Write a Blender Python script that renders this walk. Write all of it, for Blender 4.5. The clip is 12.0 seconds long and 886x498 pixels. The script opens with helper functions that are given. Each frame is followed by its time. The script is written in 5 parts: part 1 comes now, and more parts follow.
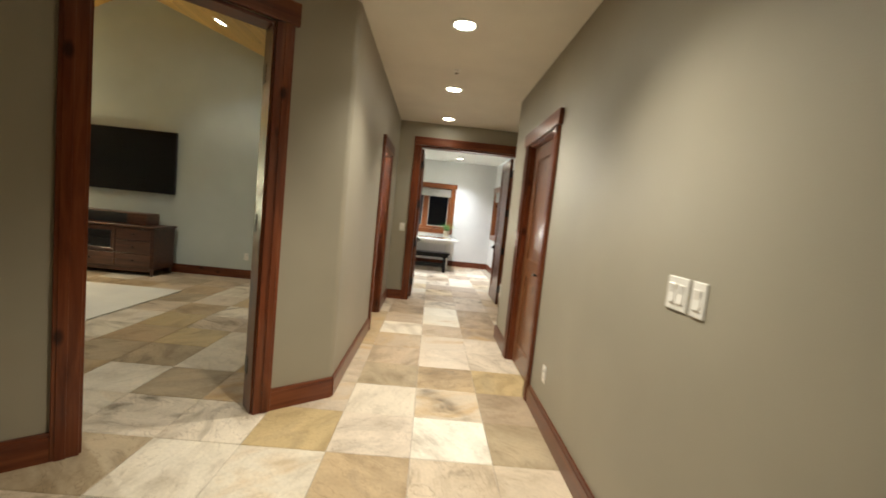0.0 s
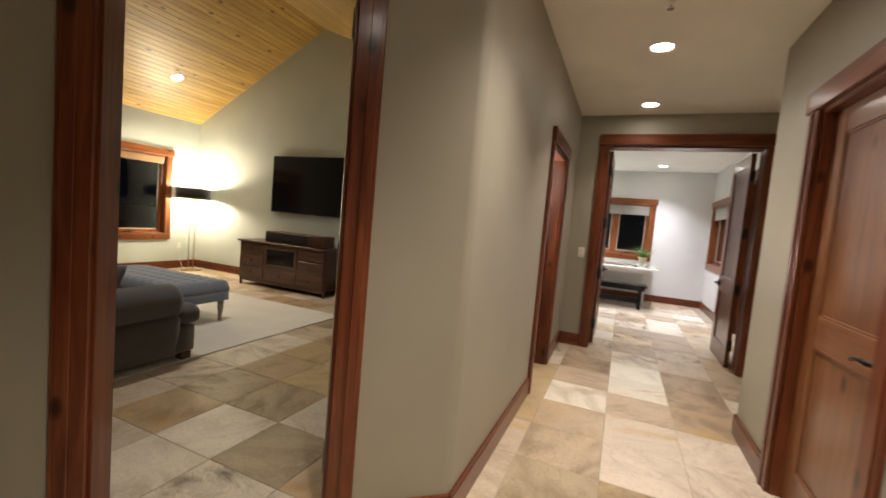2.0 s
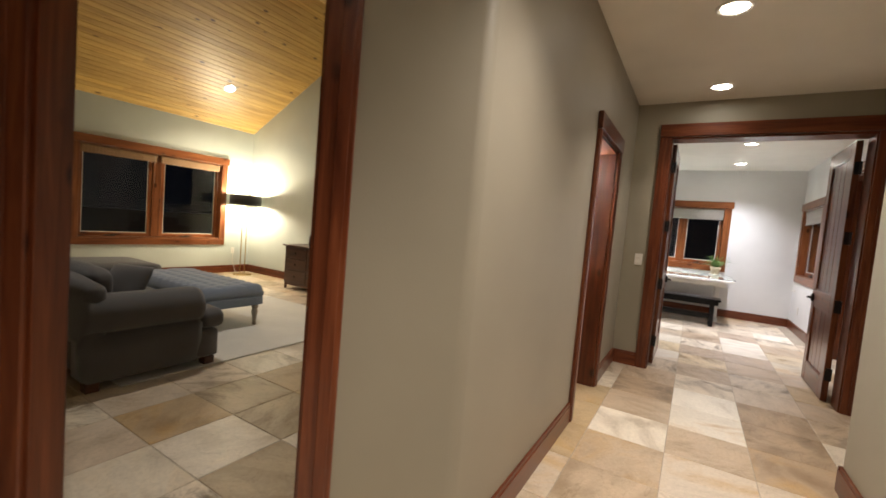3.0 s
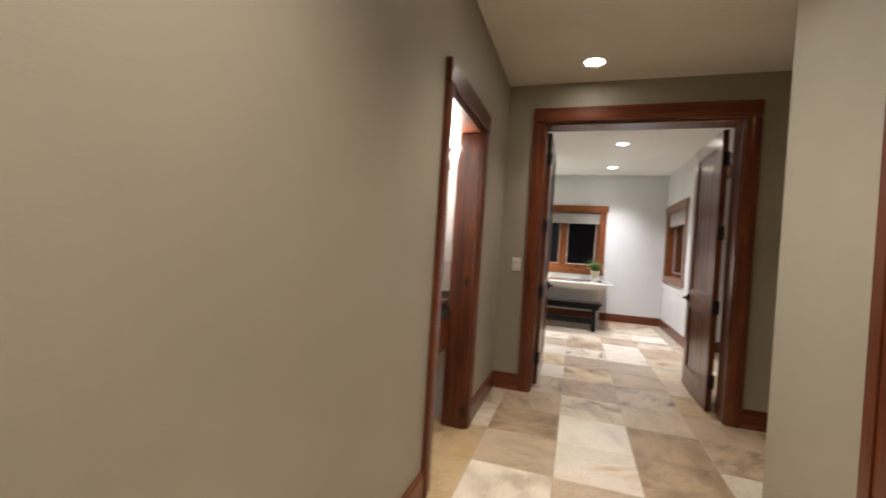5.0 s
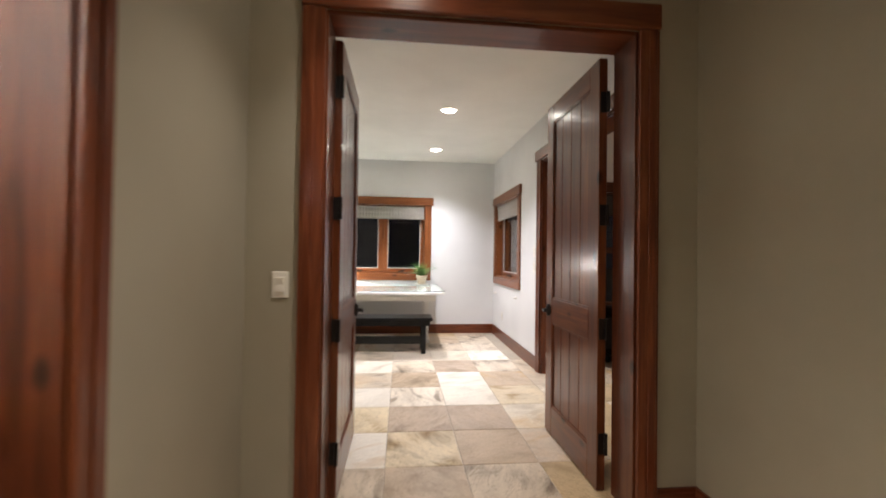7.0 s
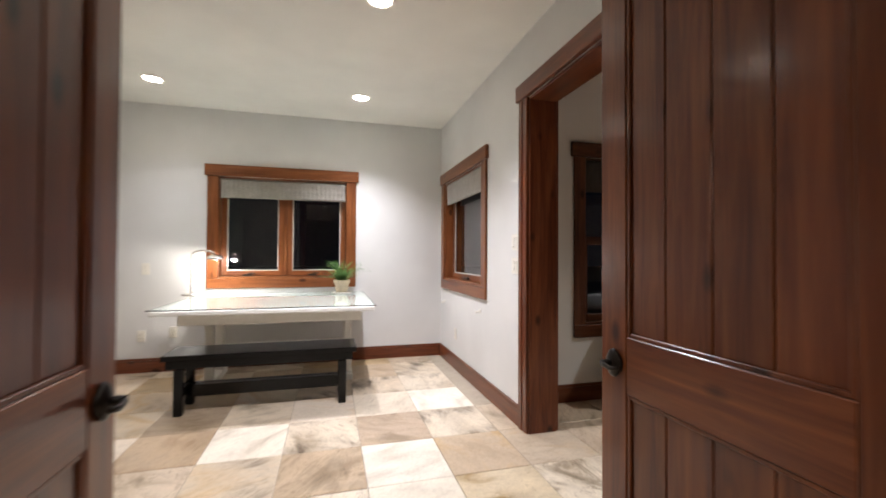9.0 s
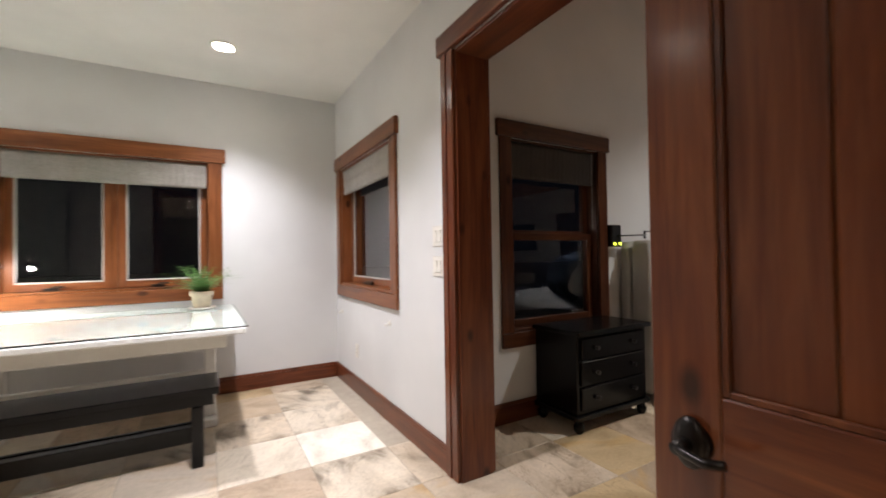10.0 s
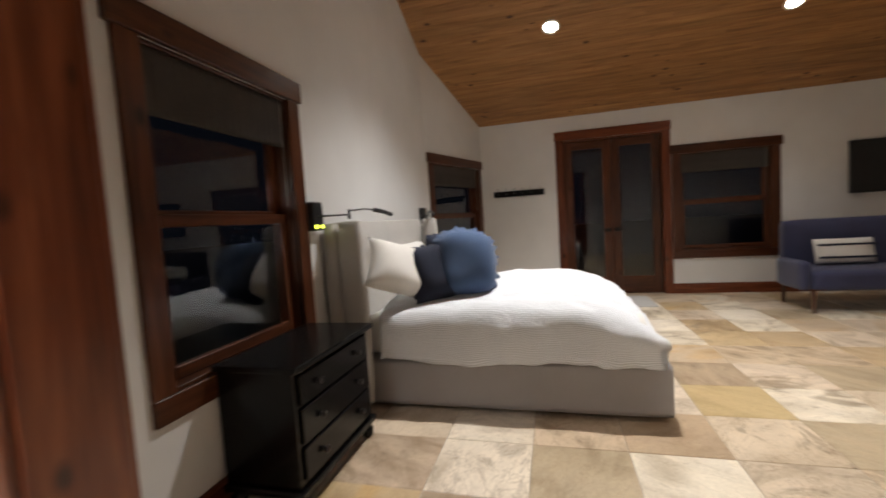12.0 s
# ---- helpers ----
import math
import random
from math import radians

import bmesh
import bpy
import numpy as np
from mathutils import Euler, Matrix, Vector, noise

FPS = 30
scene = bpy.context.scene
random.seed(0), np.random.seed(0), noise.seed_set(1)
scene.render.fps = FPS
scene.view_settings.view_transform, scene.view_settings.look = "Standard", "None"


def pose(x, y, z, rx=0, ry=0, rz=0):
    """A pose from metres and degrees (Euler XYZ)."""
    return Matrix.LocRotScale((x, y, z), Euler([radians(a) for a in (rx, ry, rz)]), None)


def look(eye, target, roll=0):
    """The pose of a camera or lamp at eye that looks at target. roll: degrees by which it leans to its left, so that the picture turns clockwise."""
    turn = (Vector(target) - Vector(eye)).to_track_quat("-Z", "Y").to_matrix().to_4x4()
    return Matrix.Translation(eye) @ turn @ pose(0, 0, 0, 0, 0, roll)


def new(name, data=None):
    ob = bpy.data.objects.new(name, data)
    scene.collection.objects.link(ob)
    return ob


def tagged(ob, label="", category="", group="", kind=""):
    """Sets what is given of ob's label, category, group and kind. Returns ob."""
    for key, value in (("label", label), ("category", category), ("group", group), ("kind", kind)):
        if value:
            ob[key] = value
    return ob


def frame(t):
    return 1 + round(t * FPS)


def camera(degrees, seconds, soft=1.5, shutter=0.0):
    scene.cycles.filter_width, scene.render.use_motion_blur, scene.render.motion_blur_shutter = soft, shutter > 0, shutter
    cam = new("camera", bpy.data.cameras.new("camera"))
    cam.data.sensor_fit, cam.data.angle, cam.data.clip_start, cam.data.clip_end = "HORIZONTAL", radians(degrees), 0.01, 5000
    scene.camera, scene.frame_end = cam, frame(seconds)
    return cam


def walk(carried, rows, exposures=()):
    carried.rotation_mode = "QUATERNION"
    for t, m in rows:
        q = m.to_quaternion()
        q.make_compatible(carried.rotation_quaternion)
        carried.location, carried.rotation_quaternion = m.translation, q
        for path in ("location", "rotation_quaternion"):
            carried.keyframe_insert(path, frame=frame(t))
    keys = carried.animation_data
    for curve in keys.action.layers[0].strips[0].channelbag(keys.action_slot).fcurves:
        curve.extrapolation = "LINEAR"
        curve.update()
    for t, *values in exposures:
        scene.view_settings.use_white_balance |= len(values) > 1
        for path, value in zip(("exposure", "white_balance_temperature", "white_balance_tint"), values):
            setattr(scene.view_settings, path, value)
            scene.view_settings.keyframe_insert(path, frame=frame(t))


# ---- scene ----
cam = camera(94.0, 12.0, soft=1.7, shutter=0.5)
PATH = [
    (0, (0.629, 0.445, 1.336), (0.695, 2.437, 1.169), 5.8),
    (0.5, (0.609, 0.74, 1.344), (0.465, 2.728, 1.186), 5.7),
    (1, (0.625, 1.054, 1.337), (0.262, 3.016, 1.204), 5.4),
    (1.5, (0.618, 1.351, 1.319), (0.037, 3.26, 1.182), 5.2),
    (2, (0.615, 1.621, 1.321), (-0.175, 3.453, 1.181), 5.0),
    (2.5, (0.644, 1.836, 1.311), (-0.334, 3.575, 1.173), 4.8),
    (2.7, (0.657, 1.904, 1.301), (-0.377, 3.611, 1.17), 4.8),
    (4.5, (0.677, 2.7, 1.194), (-0.196, 4.499, 1.168), 3.53),
    (5, (0.68, 3.01, 1.219), (0.065, 4.914, 1.198), 3.6),
    (5.5, (0.663, 3.456, 1.24), (0.358, 5.433, 1.234), 2.8),
    (6, (0.686, 3.923, 1.231), (0.571, 5.92, 1.241), 2.0),
    (6.5, (0.676, 4.344, 1.235), (0.684, 6.344, 1.252), 1.5),
    (7, (0.71, 4.772, 1.228), (0.911, 6.762, 1.257), 0.8),
    (9, (0.895, 6.485, 1.18), (1.423, 8.413, 1.212), 0.3),
    (9.5, (0.956, 6.854, 1.186), (1.703, 8.708, 1.214), -0.3),
    (10, (1.039, 7.178, 1.174), (2.04, 8.91, 1.203), -0.9),
    (10.5, (1.086, 7.456, 1.179), (2.355, 9.001, 1.164), -1.5),
    (11, (1.213, 7.721, 1.208), (2.789, 8.949, 1.126), -2.0),
    (11.5, (1.437, 7.902, 1.205), (3.216, 8.809, 1.101), -2.8),
    (12, (1.654, 7.992, 1.226), (3.583, 8.504, 1.094), -3.7),
]
walk(cam, [(t, look(eye, target, roll)) for t, eye, target, roll in PATH],
     exposures=[(0.0, 0.1, 6500, 1), (0.5, 0.05, 6500, 5), (1.5, -0.05, 6500, 9), (2.5, -0.15, 6500, 10), (4.5, -0.15, 6500, 10), (5.0, -0.25, 6500, 10), (6.0, -0.1, 6500, 10), (7.0, -0.05, 6500, 10), (9.0, -0.2, 6500, 10), (10.0, -0.25, 6500, 10), (10.5, -0.43, 6500, 10), (11.0, -0.63, 6500, 10), (11.5, -0.52, 6500, 10), (12.0, 0.25, 6500, 9)])

# ---------------- light ----------------
world = bpy.data.worlds.new("night")
world.use_nodes = True
scene.world = world
world.node_tree.nodes["Background"].inputs[0].default_value = (0.02, 0.025, 0.04, 1)
world.node_tree.nodes["Background"].inputs[1].default_value = 0.08

HALL_CANS = [(0.72, 1.9), (0.72, 3.4), (0.72, 4.88), (0.72, 6.25)]
HALL_WATTS = [185, 158, 124, 74]
ANTE_CANS = [(1.17, 8.93), (1.17, 10.52), (-0.6, 8.95), (-0.6, 10.58)]
HALL_Z, ANTE_Z = 2.64, 2.70


def spot(name, at, aim, watts, colour, angle=100, blend=0.6, size=0.05):
    d = bpy.data.lights.new(name, "SPOT")
    d.energy, d.color, d.spot_size, d.spot_blend, d.shadow_soft_size = watts, colour, radians(angle), blend, size
    ob = new(name, d)
    ob.matrix_world = look(at, aim)
    return ob


def bulb(name, at, watts, colour, size=0.05):
    d = bpy.data.lights.new(name, "POINT")
    d.energy, d.color, d.shadow_soft_size = watts, colour, size
    ob = new(name, d)
    ob.location = at
    return ob


WARM, NEUTRAL = (1.0, 0.905, 0.825), (1.0, 0.93, 0.86)
for (x, y), w in zip(HALL_CANS, HALL_WATTS):
    spot("can_light", (x, y, HALL_Z - 0.03), (x, y, 0), w, WARM, 116 if y < 4 else 102, 1.0)
for x, y in ANTE_CANS:
    spot("can_light", (x, y, ANTE_Z - 0.03), (x, y, 0), 245 if x > 0 else 48, (0.985, 0.955, 1.03), 116, 1.0)
# living room: floor lamp and two ceiling spots
LAMP = (-6.6, 6.72)
bulb("lamp_bulb", (LAMP[0], LAMP[1], 1.40), 170, (1.0, 0.87, 0.64), 0.06)
spot("can_light", (-6.05, 5.98, 3.12), (-6.05, 5.98, 0), 110, (1.0, 0.8, 0.55), 120, 0.7)
spot("can_light", (-2.35, 6.1, 3.44), (-2.35, 6.1, 0), 30, WARM, 120, 0.7)
spot("can_light", (-3.0, 4.0, 3.7), (-3.0, 4.0, 0), 165, (1.0, 0.95, 0.89), 120, 0.7)
# powder room
bulb("vanity_bulb", (-0.42, 5.74, 1.90), 105, NEUTRAL, 0.04)
bulb("vanity_bulb", (-0.22, 5.74, 1.90), 105, NEUTRAL, 0.04)
# bedroom ceiling spots
BED_CANS = [(6.6, 7.9), (6.8, 5.5), (4.9, 7.6), (3.9, 5.2)]
# desk lamp
bulb("desk_lamp_bulb", (-0.18, 10.95, 1.118), 28, NEUTRAL, 0.025)


# ---------------- materials ----------------
def mat(name):
    m = bpy.data.materials.new(name)
    m.use_nodes = True
    nt = m.node_tree
    return m, nt, nt.nodes["Principled BSDF"]


def node(nt, kind, **kw):
    n = nt.nodes.new(kind)
    for k, v in kw.items():
        if k in n.inputs:
            n.inputs[k].default_value = v
    return n


def noise_tex(nt, vec, scale, detail=6.0, rough=0.55, distortion=0.0):
    n = node(nt, "ShaderNodeTexNoise", Scale=scale, Detail=detail, Roughness=rough, Distortion=distortion)
    if vec is not None:
        nt.links.new(vec, n.inputs["Vector"])
    return n


def ramp(nt, fac, stops):
    r = nt.nodes.new("ShaderNodeValToRGB")
    e = r.color_ramp.elements
    while len(e) < len(stops):
        e.new(0.5)
    for el, (p, c) in zip(e, stops):
        el.position, el.color = p, (*c, 1)
    nt.links.new(fac, r.inputs[0])
    return r


def mixc(nt, fac, a, b, mode="MIX"):
    n = nt.nodes.new("ShaderNodeMix")
    n.data_type, n.blend_type = "RGBA", mode
    for sock, v in ((n.inputs[0], fac), (n.inputs[6], a), (n.inputs[7], b)):
        if isinstance(v, (int, float)):
            sock.default_value = v
        elif isinstance(v, tuple):
            sock.default_value = (*v, 1)
        else:
            nt.links.new(v, sock)
    return n.outputs[2]


def bump(nt, bsdf, height, strength, distance=0.01):
    b = node(nt, "ShaderNodeBump", Strength=strength, Distance=distance)
    nt.links.new(height, b.inputs["Height"])
    nt.links.new(b.outputs[0], bsdf.inputs["Normal"])


def paint(name, colour, rough=0.6, vary=0.06, texture=0.15):
    m, nt, b = mat(name)
    geo = nt.nodes.new("ShaderNodeNewGeometry")
    big = noise_tex(nt, geo.outputs["Position"], 1.3, 3)
    fine = noise_tex(nt, geo.outputs["Position"], 160, 3)
    dark = tuple(c * (1 - vary) for c in colour)
    light = tuple(min(1, c * (1 + vary)) for c in colour)
    r = ramp(nt, big.outputs[0], [(0.3, dark), (0.7, light)])
    nt.links.new(r.outputs[0], b.inputs["Base Color"])
    b.inputs["Roughness"].default_value = rough
    bump(nt, b, fine.outputs[0], texture, 0.003)
    return m


def wood(name, dark, mid, light, grain, rough=0.35, knots=True, coat=0.0, scale=1.0, rand=0.35, island=False, spec=0.5, relief=0.12):
    """grain: 0, 1 or 2, the local axis along which the grain runs."""
    m, nt, b = mat(name)
    tc = nt.nodes.new("ShaderNodeTexCoord")
    info = nt.nodes.new("ShaderNodeNewGeometry" if island else "ShaderNodeObjectInfo")
    rnd = info.outputs["Random Per Island" if island else "Random"]
    off = node(nt, "ShaderNodeVectorMath")
    off.operation = "ADD"
    sc = node(nt, "ShaderNodeMath")
    sc.operation = "MULTIPLY"
    sc.inputs[1].default_value = 37.0
    nt.links.new(rnd, sc.inputs[0])
    nt.links.new(tc.outputs["Object"], off.inputs[0])
    nt.links.new(sc.outputs[0], off.inputs[1])
    mp = nt.nodes.new("ShaderNodeMapping")
    s = [9.0 * scale] * 3
    s[grain] = 0.7 * scale
    mp.inputs["Scale"].default_value = s
    nt.links.new(off.outputs[0], mp.inputs["Vector"])
    g1 = noise_tex(nt, mp.outputs[0], 2.2, 8, 0.6, 0.6)
    mp2 = nt.nodes.new("ShaderNodeMapping")
    s2 = [60.0 * scale] * 3
    s2[grain] = 2.0 * scale
    mp2.inputs["Scale"].default_value = s2
    nt.links.new(off.outputs[0], mp2.inputs["Vector"])
    g2 = noise_tex(nt, mp2.outputs[0], 1.5, 4, 0.6)
    r = ramp(nt, g1.outputs[0], [(0.3, dark), (0.5, mid), (0.72, light)])
    c = mixc(nt, 0.35, r.outputs[0], g2.outputs[0], "OVERLAY")
    if knots:
        mp3 = nt.nodes.new("ShaderNodeMapping")
        s3 = [6.0] * 3
        s3[grain] = 3.2
        mp3.inputs["Scale"].default_value = s3
        nt.links.new(off.outputs[0], mp3.inputs["Vector"])
        v = node(nt, "ShaderNodeTexVoronoi", Scale=1.0)
        nt.links.new(mp3.outputs[0], v.inputs["Vector"])
        k = ramp(nt, v.outputs["Distance"], [(0.07, (0.25, 0.2, 0.2)), (0.16, (1, 1, 1))])
        c = mixc(nt, 1.0, c, k.outputs[0], "MULTIPLY")
    tone = ramp(nt, rnd, [(0.0, (1 - rand, 1 - rand, 1 - rand)), (1.0, (1.0, 1.0, 1.0))])
    c = mixc(nt, 1.0, c, tone.outputs[0], "MULTIPLY")
    nt.links.new(c, b.inputs["Base Color"])
    rr = node(nt, "ShaderNodeMapRange")
    rr.inputs["To Min"].default_value, rr.inputs["To Max"].default_value = rough - 0.07, rough + 0.12
    nt.links.new(g1.outputs[0], rr.inputs[0])
    nt.links.new(rr.outputs[0], b.inputs["Roughness"])
    b.inputs["Coat Weight"].default_value = coat
    b.inputs["Coat Roughness"].default_value = 0.17
    b.inputs["Specular IOR Level"].default_value = spec
    bump(nt, b, g2.outputs[0], relief, 0.003)
    return m


def plain(name, colour, rough=0.5, metal=0.0, vary=0.1, scale=40, texture=0.1, coat=0.0):
    m, nt, b = mat(name)
    tc = nt.nodes.new("ShaderNodeTexCoord")
    n = noise_tex(nt, tc.outputs["Object"], scale, 5)
    n2 = noise_tex(nt, tc.outputs["Object"], scale * 0.12, 3)
    mm = mixc(nt, 0.5, n.outputs[0], n2.outputs[0])
    r = ramp(nt, mm, [(0.3, tuple(c * (1 - vary) for c in colour)), (0.7, tuple(min(1, c * (1 + vary)) for c in colour))])
    nt.links.new(r.outputs[0], b.inputs["Base Color"])
    b.inputs["Roughness"].default_value, b.inputs["Metallic"].default_value = rough, metal
    b.inputs["Coat Weight"].default_value = coat
    bump(nt, b, n.outputs[0], texture, 0.002)
    return m


def glow(name, colour, strength):
    m, nt, b = mat(name)
    b.inputs["Base Color"].default_value = (*colour, 1)
    b.inputs["Emission Color"].default_value = (*colour, 1)
    b.inputs["Emission Strength"].default_value = strength
    return m


def glass_mat(name, tint=(1, 1, 1), rough=0.0):
    m, nt, b = mat(name)
    b.inputs["Base Color"].default_value = (*tint, 1)
    b.inputs["Transmission Weight"].default_value = 1.0
    b.inputs["Roughness"].default_value = rough
    b.inputs["IOR"].default_value = 1.45
    return m


def fabric(name, colour, vary=0.15, scale=350, rough=0.9, big=4.0, sheen=0.25):
    m, nt, b = mat(name)
    tc = nt.nodes.new("ShaderNodeTexCoord")
    n = noise_tex(nt, tc.outputs["Object"], scale, 2)
    n2 = noise_tex(nt, tc.outputs["Object"], big, 4)
    mm = mixc(nt, 0.5, n.outputs[0], n2.outputs[0])
    r = ramp(nt, mm, [(0.3, tuple(c * (1 - vary) for c in colour)), (0.7, tuple(min(1, c * (1 + vary)) for c in colour))])
    nt.links.new(r.outputs[0], b.inputs["Base Color"])
    b.inputs["Roughness"].default_value = rough
    b.inputs["Sheen Weight"].default_value = sheen
    bump(nt, b, n.outputs[0], 0.4, 0.004)
    return m


def slate_tile(name, tones=None, veins=0.7, blots=0.8, swirl=None):
    """Honed multicolour stone: each tile has its own tone, veins and stains."""
    m, nt, b = mat(name)
    geo = nt.nodes.new("ShaderNodeNewGeometry")
    info = nt.nodes.new("ShaderNodeObjectInfo")
    rnd = info.outputs["Random"]
    sc = node(nt, "ShaderNodeMath")
    sc.operation = "MULTIPLY"
    sc.inputs[1].default_value = 91.0
    nt.links.new(rnd, sc.inputs[0])
    off = node(nt, "ShaderNodeVectorMath")
    off.operation = "ADD"
    nt.links.new(geo.outputs["Position"], off.inputs[0])
    nt.links.new(sc.outputs[0], off.inputs[1])
    rot = nt.nodes.new("ShaderNodeVectorRotate")
    rot.rotation_type = "Z_AXIS"
    nt.links.new(off.outputs[0], rot.inputs["Vector"])
    nt.links.new(sc.outputs[0], rot.inputs["Angle"])
    st = nt.nodes.new("ShaderNodeMapping")
    st.inputs["Scale"].default_value = (1.0, 2.0, 1.0)
    nt.links.new(rot.outputs[0], st.inputs["Vector"])
    wn = nt.nodes.new("ShaderNodeTexWhiteNoise")
    wn.noise_dimensions = "1D"
    nt.links.new(sc.outputs[0], wn.inputs["W"])
    other = wn.outputs["Value"]
    cloud = noise_tex(nt, st.outputs[0], 1.7, 8, 0.55, 1.2)
    blot = noise_tex(nt, st.outputs[0], 2.4, 8, 0.62, 1.2)
    fine = noise_tex(nt, off.outputs[0], 55, 6, 0.7)
    crack = noise_tex(nt, st.outputs[0], 2.6, 5, 0.55, 2.5)
    mixed = [(0.0, (0.60, 0.50, 0.375)), (0.12, (0.47, 0.35, 0.21)), (0.22, (0.70, 0.63, 0.51)), (0.36, (0.53, 0.42, 0.295)),
             (0.48, (0.43, 0.345, 0.23)), (0.58, (0.61, 0.51, 0.395)), (0.70, (0.76, 0.69, 0.575)), (0.80, (0.51, 0.385, 0.225)), (0.90, (0.56, 0.47, 0.36))]
    tone = ramp(nt, rnd, [(k / len(tones), c) for k, c in enumerate(tones)] if tones else mixed)
    tone.color_ramp.interpolation = "CONSTANT"
    # broad clouds, stronger on some tiles
    cl = ramp(nt, cloud.outputs[0], [(0.32, (0.62, 0.56, 0.48)), (0.48, (0.95, 0.93, 0.90)), (0.62, (1.10, 1.08, 1.05))])
    amt = node(nt, "ShaderNodeMapRange")
    amt.inputs["To Min"].default_value, amt.inputs["To Max"].default_value = 0.25, 1.0
    nt.links.new(other, amt.inputs[0])
    c = mixc(nt, amt.outputs[0], tone.outputs[0], mixc(nt, 1.0, tone.outputs[0], cl.outputs[0], "MULTIPLY"))
    # grey patches and rust stains on some tiles only
    few = ramp(nt, other, [(0.45, (0, 0, 0)), (0.75, (blots, blots, blots))])
    grey = ramp(nt, blot.outputs[0], [(0.54, (0, 0, 0)), (0.63, (1, 1, 1))])
    c = mixc(nt, mixc(nt, 1.0, grey.outputs[0], few.outputs[0], "MULTIPLY"), c, (0.28, 0.22, 0.15))
    few2 = ramp(nt, other, [(0.0, (0.7, 0.7, 0.7)), (0.16, (0.6, 0.6, 0.6)), (0.2, (0, 0, 0))])
    rust = ramp(nt, cloud.outputs[0], [(0.50, (0, 0, 0)), (0.66, (1, 1, 1))])
    c = mixc(nt, mixc(nt, 1.0, rust.outputs[0], few2.outputs[0], "MULTIPLY"), c, (0.50, 0.31, 0.11))
    # thin veins
    vein = ramp(nt, crack.outputs[0], [(0.485, (1, 1, 1)), (0.5, (0.52, 0.46, 0.40)), (0.515, (1, 1, 1))])
    c = mixc(nt, amt.outputs[0], c, mixc(nt, veins, c, vein.outputs[0], "MULTIPLY"))
    if swirl:
        wv = node(nt, "ShaderNodeTexWave", Scale=1.5, Distortion=4.5, Detail=6.0)
        wv.inputs["Detail Scale"].default_value, wv.inputs["Detail Roughness"].default_value = 0.9, 0.58
        flow = nt.nodes.new("ShaderNodeMapping")
        flow.inputs["Scale"].default_value = (0.45, 1.5, 1.0)
        nt.links.new(rot.outputs[0], flow.inputs["Vector"])
        nt.links.new(flow.outputs[0], wv.inputs["Vector"])
        band = ramp(nt, wv.outputs["Fac"], [(0.0, swirl), (0.42, (0.92, 0.90, 0.87)), (0.85, (1.08, 1.07, 1.05))])
        part_of = ramp(nt, blot.outputs[0], [(0.42, (0, 0, 0)), (0.62, (1, 1, 1))])
        c = mixc(nt, part_of.outputs[0], c, mixc(nt, 1.0, c, band.outputs[0], "MULTIPLY"))
    grit = ramp(nt, fine.outputs[0], [(0.35, (0.80, 0.79, 0.78)), (0.6, (1.05, 1.05, 1.05))])
    c = mixc(nt, 0.55, c, grit.outputs[0], "MULTIPLY")
    nt.links.new(c, b.inputs["Base Color"])
    rr = node(nt, "ShaderNodeMapRange")
    rr.inputs["To Min"].default_value, rr.inputs["To Max"].default_value = 0.22, 0.55
    nt.links.new(blot.outputs[0], rr.inputs[0])
    nt.links.new(rr.outputs[0], b.inputs["Roughness"])
    h = mixc(nt, 0.3, cloud.outputs[0], fine.outputs[0])
    bump(nt, b, h, 0.22, 0.006)
    return m


M_HALL = paint("sage_wall_paint", (0.33, 0.298, 0.226), 0.5)
M_ANTE = paint("grey_white_wall_paint", (0.70, 0.70, 0.69), 0.55)
M_LIV = paint("grey_green_wall_paint", (0.50, 0.54, 0.50), 0.6)
M_CEIL = paint("ceiling_paint", (0.80, 0.755, 0.66), 0.7)
M_CEILW = paint("white_ceiling_paint", (0.80, 0.785, 0.74), 0.7)
ALDER = ((0.08, 0.018, 0.007), (0.15, 0.038, 0.0135), (0.235, 0.070, 0.026))
M_WV = wood("stained_alder_vertical", *ALDER, 2, 0.3, spec=0.25, coat=0.35, relief=0.05)
M_WH = wood("stained_alder_horizontal", *ALDER, 0, 0.3, spec=0.25, coat=0.35, relief=0.05)
DOORW = ((0.078, 0.017, 0.006), (0.150, 0.039, 0.012), (0.225, 0.070, 0.022))
M_DV = wood("door_alder_vertical", *DOORW, 2, 0.30, spec=0.25, coat=0.42, rand=0.25, relief=0.03)
M_DH = wood("door_alder_horizontal", *DOORW, 0, 0.30, spec=0.25, coat=0.42, rand=0.25, relief=0.03)
HONEY = ((0.11, 0.038, 0.012), (0.185, 0.070, 0.023), (0.25, 0.105, 0.038))
M_HV = wood("honey_alder_vertical", *HONEY, 2, 0.32, coat=0.4, rand=0.15, relief=0.03)
M_HH = wood("honey_alder_horizontal", *HONEY, 0, 0.32, coat=0.4, rand=0.15, relief=0.03)
WINW = ((0.12, 0.034, 0.011), (0.215, 0.070, 0.022), (0.30, 0.110, 0.040))
M_WINV = wood("window_alder_vertical", *WINW, 2, 0.32, spec=0.25, coat=0.3, rand=0.25, relief=0.04)
M_WINH = wood("window_alder_horizontal", *WINW, 0, 0.32, spec=0.25, coat=0.3, rand=0.25, relief=0.04)
# darker copy of the alder: the bedroom's dim light is put into its colour
DIMW = ((0.045, 0.013, 0.006), (0.085, 0.027, 0.011), (0.135, 0.046, 0.019))
M_DIMV = wood("dimmed_alder_vertical", *DIMW, 2, 0.32, spec=0.25, coat=0.3, relief=0.04)
M_DIMH = wood("dimmed_alder_horizontal", *DIMW, 0, 0.32, spec=0.25, coat=0.3, relief=0.04)
